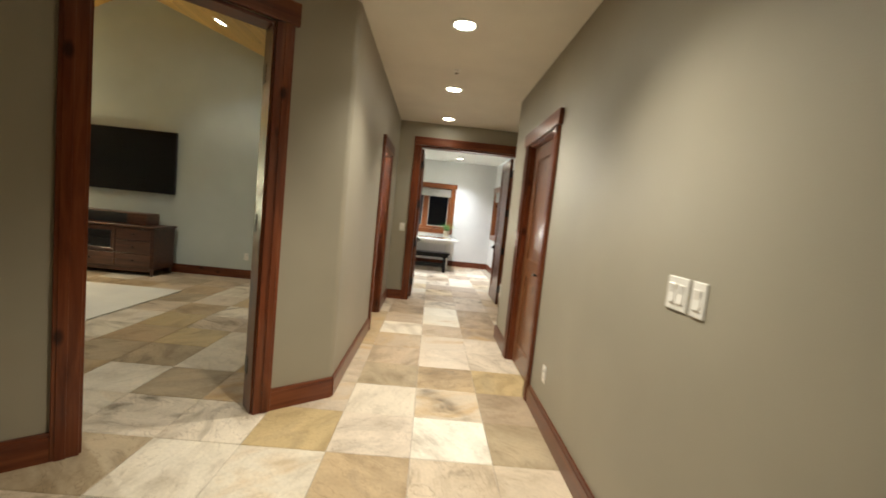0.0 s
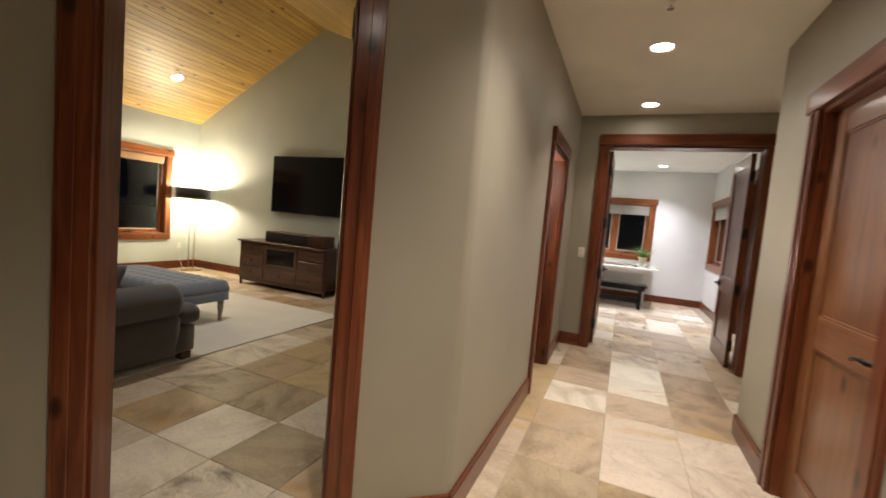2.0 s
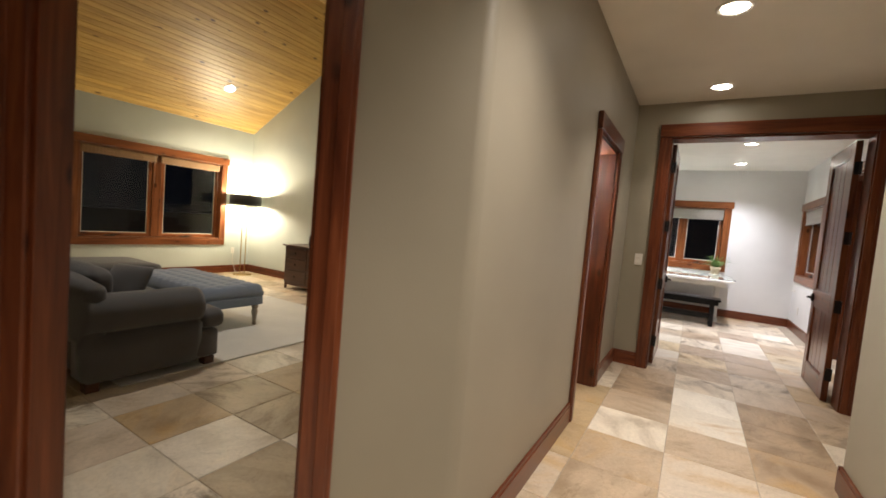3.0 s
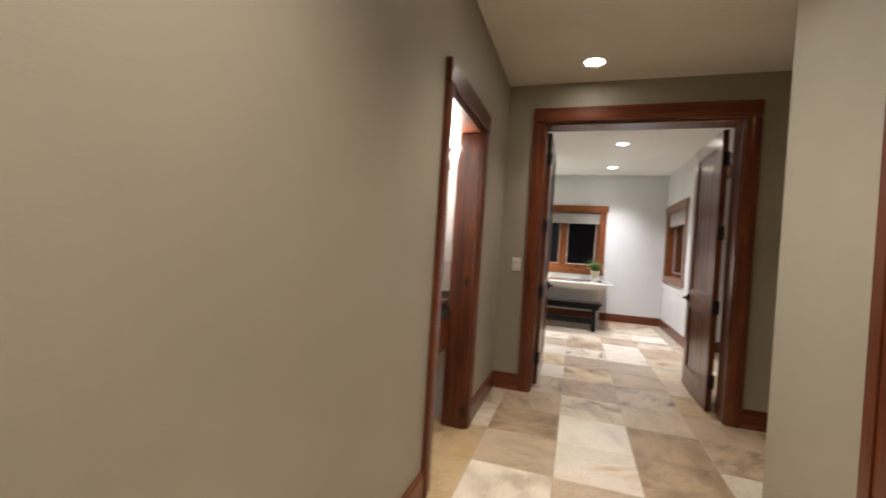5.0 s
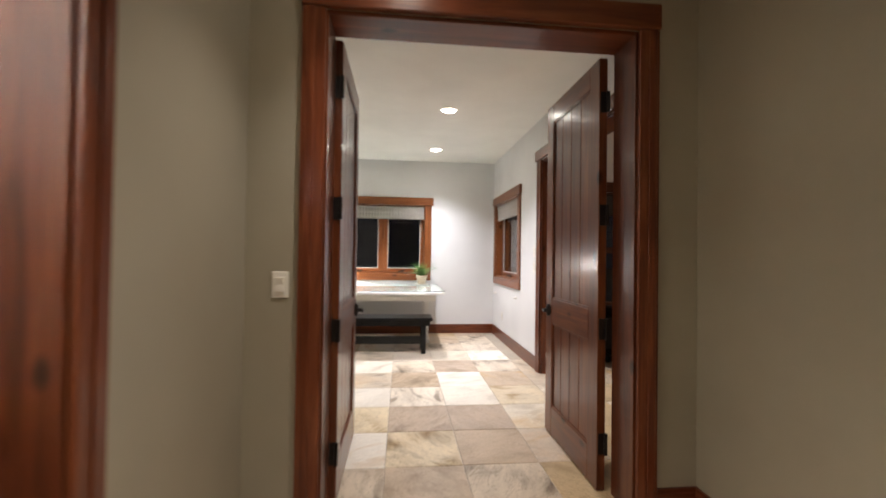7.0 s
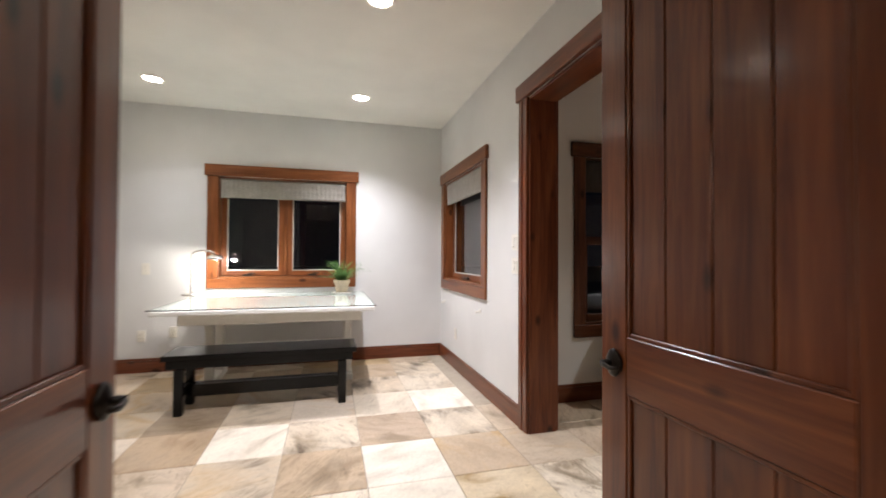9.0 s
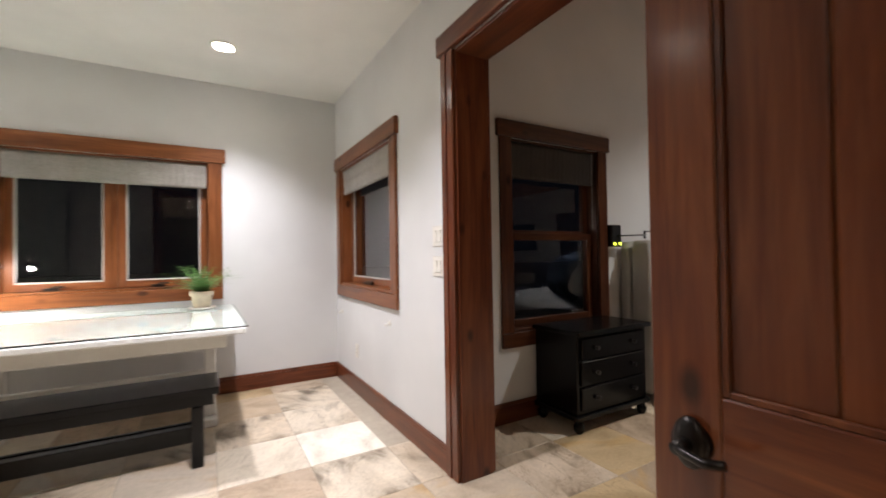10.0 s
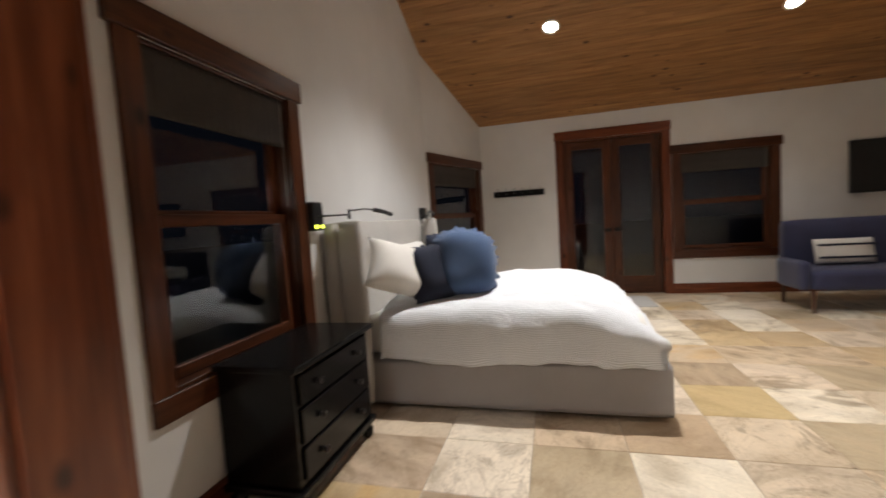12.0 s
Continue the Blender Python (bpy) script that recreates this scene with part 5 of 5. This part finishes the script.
def ottoman():
    M_BLUE = fabric("blue_grey_linen", (0.20, 0.235, 0.29), 0.12, 300)
    M_LEG = plain("greyed_turned_wood", (0.32, 0.27, 0.22), 0.5, 0, 0.2)
    d = thing("tufted_ottoman", (-4.02, 4.50, 0), 0, "blue-grey button-tufted ottoman on turned legs on the rug", "ottoman")
    w, dp = 0.74, 0.34
    part("frame", cushion(bmesh.new(), -w, w, -dp, dp, 0.235, 0.34, 0, 6, 0.02), M_BLUE, d, smooth=True)
    bm = bmesh.new()
    nx, ny = 66, 30
    btn = []
    for r in range(5):
        for c in range(11):
            u = -w + 0.07 + (2 * w - 0.14) * (c + (0.5 if r % 2 else 0)) / 10.5
            btn.append((u, -dp + 0.07 + (2 * dp - 0.14) * r / 4))
    g = []
    for j in range(ny + 1):
        row = []
        for i in range(nx + 1):
            x, y = -w + 2 * w * i / nx, -dp + 2 * dp * j / ny
            dm = min(math.hypot(x - a, y - b) for a, b in btn)
            ex = min(1.0, min(w - abs(x), dp - abs(y)) / 0.06)
            row.append(bm.verts.new((x, y, 0.37 + 0.095 * math.sqrt(max(0, 1 - (1 - ex) ** 2)) - 0.028 * math.exp(-(dm / 0.028) ** 2))))
        g.append(row)
    for j in range(ny):
        for i in range(nx):
            bm.faces.new((g[j][i], g[j][i + 1], g[j + 1][i + 1], g[j + 1][i]))
    rim = [g[0][i] for i in range(nx + 1)] + [g[j][nx] for j in range(1, ny + 1)] + [g[ny][i] for i in range(nx - 1, -1, -1)] + [g[j][0] for j in range(ny - 1, 0, -1)]
    low = [bm.verts.new((v.co.x * 0.995, v.co.y * 0.995, 0.338)) for v in rim]
    for k in range(len(rim)):
        j = (k + 1) % len(rim)
        bm.faces.new((rim[k], low[k], low[j], rim[j]))
    bm.faces.new(low)
    part("tufted_top", bm, M_BLUE, d, smooth=True)
    for sx in (-1, 1):
        for sy in (-1, 1):
            part("leg", lathe(bmesh.new(), [(0.016, 0.013), (0.024, 0.03), (0.016, 0.045), (0.028, 0.13), (0.034, 0.17), (0.022, 0.19), (0.034, 0.20), (0.034, 0.234)], (sx * (w - 0.06), sy * (dp - 0.06), 0), 14), M_LEG, d, smooth=True)


ottoman()


def rug(name, x0, x1, y0, y1, z, colour, label):
    bm = bmesh.new()
    nx, ny = 40, 40
    g = [[bm.verts.new((x0 + (x1 - x0) * i / nx, y0 + (y1 - y0) * j / ny, z + 0.0015 * noise.noise((i * 0.9, j * 0.9, 3)))) for i in range(nx + 1)] for j in range(ny + 1)]
    for j in range(ny):
        for i in range(nx):
            bm.faces.new((g[j][i], g[j][i + 1], g[j + 1][i + 1], g[j + 1][i]))
    res = bmesh.ops.extrude_face_region(bm, geom=bm.faces[:])
    for v in [e for e in res["geom"] if isinstance(e, bmesh.types.BMVert)]:
        v.co.z = 0.001
    ob = part(name, bm, fabric(name + "_pile", colour, 0.12, 90, 0.95, 3.0), None, smooth=False)
    return tagged(ob, label, "rug")


rug("area_rug", -5.9, -2.52, 3.25, 5.84, 0.012, (0.66, 0.63, 0.56), "cream wool area rug on the stone floor")
rug("door_mat", 7.2, 7.9, 6.75, 7.65, 0.010, (0.5, 0.49, 0.47), "pale grey mat in front of the french doors")


# ---------------- bedroom ----------------
M_BEDF = fabric("taupe_upholstery", (0.34, 0.315, 0.305), 0.1, 300)
M_HEADB = fabric("light_grey_upholstery", (0.42, 0.40, 0.37), 0.1, 300)
M_NAVY = fabric("navy_cotton", (0.010, 0.014, 0.032), 0.2, 200, sheen=0.02)
M_DENIM = fabric("washed_blue_linen", (0.05, 0.09, 0.18), 0.2, 200, sheen=0.1)
M_WHITEC = fabric("white_cotton", (0.74, 0.72, 0.68), 0.05, 250)


def stripe_cloth():
    m, nt, b = mat("striped_duvet")
    tc = nt.nodes.new("ShaderNodeTexCoord")
    sep = nt.nodes.new("ShaderNodeSeparateXYZ")
    nt.links.new(tc.outputs["UV"], sep.inputs[0])
    w = node(nt, "ShaderNodeMath")
    w.operation = "MULTIPLY"
    w.inputs[1].default_value = 1.0 / 0.010
    nt.links.new(sep.outputs[0], w.inputs[0])
    fr = node(nt, "ShaderNodeMath")
    fr.operation = "FRACT"
    nt.links.new(w.outputs[0], fr.inputs[0])
    r = ramp(nt, fr.outputs[0], [(0.0, (0.82, 0.845, 0.88)), (0.5, (0.82, 0.845, 0.88)), (0.58, (0.55, 0.565, 0.59)), (0.92, (0.55, 0.565, 0.59)), (1.0, (0.82, 0.845, 0.88))])
    n = noise_tex(nt, tc.outputs["Object"], 260, 2)
    crease = noise_tex(nt, tc.outputs["Object"], 26, 4, 0.6, 1.5)
    c = mixc(nt, 0.25, r.outputs[0], n.outputs[0], "OVERLAY")
    nt.links.new(c, b.inputs["Base Color"])
    b.inputs["Roughness"].default_value = 0.95
    bump(nt, b, mixc(nt, 0.85, n.outputs[0], crease.outputs[0]), 0.75, 0.012)
    return m


BX0, BX1, BY0, BY1 = 4.16, 5.85, 7.36, 9.34


def bed():
    d = thing("bed", (0, 0, 0), 0, "made bed with grey upholstered frame and wing headboard", "bed")
    part("base", cushion(bmesh.new(), BX0, BX1, BY0, BY1 - 0.02, 0.025, 0.335, 0, 8, 0.02), M_BEDF, d, smooth=True)
    for x in (BX0 + 0.12, BX1 - 0.12):
        for y in (BY0 + 0.12, BY1 - 0.12):
            bx("foot", M_BLACKW, d, (x - 0.04, x + 0.04, y - 0.04, y + 0.04, 0, 0.0245), 0.003)
    part("mattress", cushion(bmesh.new(), BX0 + 0.04, BX1 - 0.04, BY0 + 0.10, BY1 - 0.03, 0.336, 0.60, 0.01, 8, 0.07), M_WHITEC, d, smooth=True)
    part("headboard", cushion(bmesh.new(), BX0 - 0.10, BX1 + 0.10, BY1, BY1 + 0.11, 0.05, 1.27, 0, 8, 0.04), M_HEADB, d, smooth=True)
    for x in (BX0 - 0.10, BX1 + 0.02):
        part("headboard_wing", cushion(bmesh.new(), x, x + 0.08, BY1 - 0.17, BY1 - 0.001, 0.05, 1.27, 0, 8, 0.035), M_HEADB, d, smooth=True)
    # duvet: crowned cloth that hangs over three sides
    t = thing("duvet", (0, 0, 0), 0, "grey and white finely striped duvet spread over the bed", "duvet")
    bm = bmesh.new()
    uvl = bm.loops.layers.uv.new("uv")
    nx, ny = 90, 100
    hang = 0.30
    X0, X1, Y0, Y1 = BX0 + 0.02, BX1 - 0.02, BY0 + 0.085, BY1 - 0.22
    W, D = X1 - X0, Y1 - Y0
    g, uvs = [], {}
    for j in range(ny + 1):
        row = []
        for i in range(nx + 1):
            s = -hang + (W + 2 * hang) * i / nx
            q = -hang + (D + hang) * j / ny
            ox = max(0, -s, s - W)
            oy = max(0, -q)
            x, y = X0 + min(max(s, 0), W), Y0 + min(max(q, 0), D)
            wr = noise.noise((s * 2.2, q * 2.2, 1.0)) * 0.022 + noise.noise((s * 6, q * 5, 4.0)) * 0.016 + noise.noise((s * 13, q * 9, 7.0)) * 0.011
            slump = 0.13 * max(0.0, 1 - q / 0.42) ** 1.6 if oy == 0 else 0.13
            dome = 0.085 * (max(0, 1 - ((s - W / 2) / (W / 2)) ** 4) * max(0, 1 - ((q - D * 0.55) / (D * 0.62)) ** 4)) ** 0.7 if ox == 0 and oy == 0 else 0
            drop = min(ox + oy * (1 if ox == 0 else 0.35), hang)
            z = 0.625 + dome - drop + wr - slump * (1 if ox == 0 else max(0.0, 1 - ox / 0.2))
            push = 0.032 * min(1, drop / 0.06) * (1 + 0.9 * noise.noise((s * 4, q * 6, 9)))
            if ox:
                x += -push if s < 0 else push
            if oy:
                y -= push
            if drop > 0.26:
                z += 0.02 * math.sin(s * 9 + q * 7) + 0.03 * noise.noise((s * 3, q * 4, 2.0))
            v = bm.verts.new((x, y, max(z, 0.32)))
            uvs[v] = (s, q)
            row.append(v)
        g.append(row)
    for j in range(ny):
        for i in range(nx):
            f = bm.faces.new((g[j][i], g[j][i + 1], g[j + 1][i + 1], g[j + 1][i]))
            for lp in f.loops:
                lp[uvl].uv = uvs[lp.vert]
    ob = part("cloth", bm, stripe_cloth(), t, smooth=True)
    sm = ob.modifiers.new("thick", "SOLIDIFY")
    sm.thickness, sm.offset = 0.02, 1.0


bed()


def bed_pillow(name, m, w, h, t, material, label, seed, ruffle=0.0, rounding=0.2):
    p = new(name)
    p.matrix_world = m
    tagged(p, label, "pillow", "pillows on the bed")
    part("cover", pillow_mesh(w, h, t, 40 if ruffle else 18, seed, ruffle, rounding), material, p, smooth=True)


bed_pillow("bed_pillow", pose(4.29, 8.93, 0.73, -30, 20, -50), 0.70, 0.37, 0.24, M_WHITEC, "white bed pillow leaning on the headboard", 1, 0.0, -0.15)
bed_pillow("bed_pillow", pose(5.35, 9.12, 0.70, -35, 0, -3), 0.66, 0.42, 0.20, M_WHITEC, "white bed pillow leaning on the headboard", 2)
bed_pillow("ruffled_pillow", pose(4.38, 8.74, 0.67, -20, -6, -62), 0.38, 0.43, 0.24, M_NAVY, "dark navy ruffled pillow leaning on the white ones", 3, 0.03, 0.4)
bed_pillow("ruffled_pillow", pose(5.35, 8.86, 0.70, -24, 0, -4), 0.52, 0.46, 0.18, M_NAVY, "dark navy ruffled pillow leaning on the white ones", 6, 0.02)
bed_pillow("ruffled_pillow", pose(4.48, 8.60, 0.66, -16, 6, -64), 0.48, 0.52, 0.40, M_DENIM, "washed blue ruffled pillow in front of the others", 5, 0.06, 0.85)


def nightstand():
    d = thing("nightstand", (3.47, 9.258, 0), 0, "black wooden chest of drawers used as nightstand", "nightstand")
    w, dp, h = 0.355, 0.20, 0.665
    bx("top", M_BLACKW, d, (-w - 0.025, w + 0.025, -dp - 0.03, dp, h - 0.03, h), 0.008, segs=2)
    bx("body", M_BLACKW, d, (-w, w, -dp + 0.01, dp - 0.005, 0.12, h - 0.031), 0.004)
    bx("base_moulding", M_BLACKW, d, (-w - 0.02, w + 0.02, -dp - 0.012, dp - 0.004, 0.085, 0.119), 0.006)
    for s in (-1, 1):
        for v in (-dp + 0.03, dp - 0.04):
            part("foot", lathe(bmesh.new(), [(0.022, 0), (0.034, 0.02), (0.036, 0.05), (0.024, 0.065), (0.03, 0.084)], (s * (w - 0.03), v, 0), 14), M_BLACKW, d, smooth=True)
    zs = [0.14, 0.30, 0.47, 0.62]
    for z0, z1 in zip(zs, zs[1:]):
        f = bx("drawer", M_BLACKW, d, (-w + 0.03, w - 0.03, -dp - 0.006, -dp + 0.009, z0 + 0.006, z1 - 0.006), 0.005)
        for s in (-1, 1):
            part("knob", cyl(bmesh.new(), (s * 0.19, -dp - 0.006, (z0 + z1) / 2), (s * 0.19, -dp - 0.03, (z0 + z1) / 2), 0.009, 0.016, 12), M_BRONZE, f, "dark round knob", True)


nightstand()
M_LED = glow("yellow_led", (0.75, 0.9, 0.05), 6)


def swing_lamp(x, z, flip, led):
    d = thing("swing_arm_lamp", (x, BN, z), 0, "black swing-arm reading lamp on the wall beside the bed", "wall lamp", "bedside wall lamps")
    bx("wall_box", M_BLACK, d, (-0.055, 0.055, -0.06, 0, -0.09, 0.09), 0.005)
    s = flip
    part("arm", tube(bmesh.new(), [(0, -0.06, 0.0), (s * 0.03, -0.09, 0.0), (s * 0.22, -0.16, 0.005)], 0.006), M_BLACK, d, smooth=True)
    part("joint", cyl(bmesh.new(), (s * 0.22, -0.16, -0.025), (s * 0.22, -0.16, 0.04), 0.009, None, 10), M_BLACK, d, smooth=True)
    part("forearm", tube(bmesh.new(), [(s * 0.22, -0.16, 0.03), (s * 0.34, -0.22, 0.04), (s * 0.45, -0.26, 0.03)], 0.006), M_BLACK, d, smooth=True)
    part("head", tube(bmesh.new(), [(s * 0.43, -0.25, 0.032), (s * 0.50, -0.285, 0.02), (s * 0.58, -0.32, -0.005)], 0.016), M_BLACK, d, smooth=True)
    if led:
        for u in (-0.03, 0.035):
            part("indicator", box(bmesh.new(), u - 0.012, u + 0.012, -0.0635, -0.0602, -0.075, -0.055, 0.001), M_LED, d, "small yellow indicator light")


swing_lamp(3.99, 1.31, 1, True)
swing_lamp(6.30, 1.31, -1, False)


def hook_rack():
    d = thing("hook_rack", (BE, 8.45, 1.58), -90, "black wall rack with a row of hooks", "coat rack")
    bx("rail", M_BLACKW, d, (-0.38, 0.38, -0.02, 0, -0.045, 0.045), 0.005)
    for k in range(6):
        u = -0.31 + 0.124 * k
        part("hook", tube(bmesh.new(), [(u, -0.02, 0.0), (u, -0.05, 0.01), (u, -0.07, 0.05), (u, -0.066, 0.085)], 0.006, 8), M_BRONZE, d, smooth=True)


hook_rack()


def settee():
    M_IND = fabric("indigo_velvet", (0.030, 0.034, 0.085), 0.2, 260)
    d = thing("settee", (6.78, 5.36, 0), -90, "dark indigo upholstered settee with wooden legs", "settee")
    L, D = 1.35, 0.72
    # own x runs along the seat, own y towards the wall behind
    part("seat", cushion(bmesh.new(), 0.0, L, 0.0, D - 0.12, 0.24, 0.45, 0.02, 8, 0.05), M_IND, d, smooth=True)
    part("backrest", cushion(bmesh.new(), 0.0, L, D - 0.16, D, 0.24, 0.98, 0, 8, 0.05), M_IND, d, smooth=True)
    for x in (-0.09, L + 0.001):
        part("arm", cushion(bmesh.new(), x, x + 0.09, 0.03, D - 0.14, 0.24, 0.56, 0, 6, 0.035), M_IND, d, smooth=True)
    for x in (0.0, L - 0.04):
        for y in (0.05, D - 0.08):
            part("leg", cyl(bmesh.new(), (x + 0.02, y, 0), (x + 0.02, y, 0.239), 0.016, 0.026, 8), M_CONS, d)
    p = new("lumbar_pillow")
    p.matrix_world = pose(7.16, 4.87, 0.475, -14, 0, -90)
    tagged(p, "white lumbar pillow with dark stripes on the settee", "pillow")
    part("cover", pillow_mesh(0.6, 0.30, 0.13, seed=9), M_WHITEC, p, smooth=True)
    bm = bmesh.new()
    for z in (0.07, 0.21):
        box(bm, -0.27, 0.27, -0.069, -0.060, z - 0.012, z + 0.012, 0.003)
    part("stripe", bm, M_NAVY, p, "dark woven stripes")


settee()
television("wall_screen", (BE, 3.85, 1.58), -90, 0.95, 0.66, "dark flat screen hanging on the bedroom wall")


# ---------------- stone floors ----------------
TW, TX0, TY0 = 0.457, 0.178, 5.334
GAP = 0.004


def tile_mesh(stone):
    bm = box(bmesh.new(), -TW / 2 + GAP / 2, TW / 2 - GAP / 2, -TW / 2 + GAP / 2, TW / 2 - GAP / 2, -0.012, 0.0, 0.0)
    top = [e for e in bm.edges if all(v.co.z > -0.001 for v in e.verts)]
    bmesh.ops.bevel(bm, geom=top, offset=0.0025, segments=1, affect="EDGES")
    me = bpy.data.meshes.new("tile")
    bm.to_mesh(me)
    bm.free()
    me.materials.append(stone)
    return me


TILES = {kind: tile_mesh(stone) for kind, stone in STONES.items()}
# stones that stand out, by column and row of the grid
LAID = {"white": [(0, -1), (1, 0), (1, 1), (2, 6), (2, 7), (0, 8), (3, 9), (1, -6), (0, 4), (0, 6)],
        "tan": [(0, 0), (1, -1), (0, -2), (0, -3), (0, 2), (1, 3), (1, 5), (2, 5), (3, 7), (1, 7), (2, 8), (8, 5), (9, 5), (7, 7), (2, 4)],
        "brown": [(2, 0), (2, -1), (2, 1), (0, 1), (-1, 8), (-1, 9), (6, 6), (9, 6), (10, 3), (8, 4), (2, -5)],
        "ochre": [(-1, -6), (2, -4), (-4, -3), (11, 4), (-5, -2), (9, 3)],
        "pale": [(-2, -6), (0, -6), (0, -5), (1, -2), (1, -3), (2, -2), (2, -3), (7, 6), (8, 6), (3, 10), (1, 9), (2, 9), (10, 4), (9, 4), (-3, -4), (-2, 8)],
        "veined": [(1, 8), (1, -5), (2, 3), (0, 3), (1, 2), (3, 8), (2, 10), (0, 7), (0, 9), (1, 10), (3, 11), (4, 8), (-3, -6)],
        "gold": [(1, 4), (3, 6), (0, 5)]}
KIND_AT = {cell: kind for kind, cells in LAID.items() for cell in cells}


# the anteroom and bedroom tiles are laid a little longer than wide
LONG, ROW0 = 0.479, 3


def row_start(j):
    return TY0 + TW * j if j < ROW0 else TY0 + TW * ROW0 + LONG * (j - ROW0)


def floor_region(x, y):
    if LW <= x < -0.88 and LS <= y < LN and not ((x - HL) * ASIN - (y - DIAG[1]) * ACOS > -0.1 and y < 3.2) and not (x > -1.9 and y < 1.55):
        return "living"
    if B0 - 0.15 < x < BE + 0.1 and 2.0 < y < BN + 0.1:
        return "bedroom"
    if AL - 0.1 <= x <= B0 - 0.15 and HE + 0.05 <= y < AB + 0.1:
        return "anteroom"
    if -1.8 < x < ALC_X + 0.2 and -1.7 < y < HE + 0.05 and not (x > HR + 0.2 and y < ALC_Y - 0.15):
        return "hall"
    return None


FLOORS = {}
for key, words, rect in (("hall", "honed multicolour slate tile floor of the hallway", (-1.85, ALC_X + 0.2, -1.75, HE + 0.03)),
                         ("anteroom", "honed multicolour slate tile floor of the anteroom", (AL - 0.1, B0 - 0.17, HE + 0.031, AB + 0.15)),
                         ("bedroom", "honed multicolour slate tile floor of the bedroom", (B0 - 0.169, BE + 0.15, 1.9, BN + 0.15)),
                         ("living", "honed multicolour slate tile floor of the living room", (LW - 0.1, -1.851, LS - 0.1, LN + 0.1))):
    bm = box(bmesh.new(), rect[0], rect[1], rect[2], rect[3], -0.10, -0.0035)
    f = part("floor_" + key, bm, M_GROUT)
    tagged(f, words, "floor", kind="structure")
    FLOORS[key] = f
for i in range(-17, 19):
    for j in range(-16, 14):
        x, y = TX0 + TW * (i + 0.5), (row_start(j) + row_start(j + 1)) / 2
        key = floor_region(x, y)
        if key:
            t = bpy.data.objects.new("tile", TILES[KIND_AT.get((i, j), "")])
            scene.collection.objects.link(t)
            t.parent = FLOORS[key]
            r = random.random
            turn = random.choice((0, 180) if j >= ROW0 else (0, 90, 180, 270))
            long = Matrix.Diagonal((1.0, LONG / TW if j >= ROW0 else 1.0, 1.0, 1.0))
            t.matrix_local = pose(x, y, (r() - 0.5) * 0.0012, (r() - 0.5) * 0.15, (r() - 0.5) * 0.15, turn) @ long
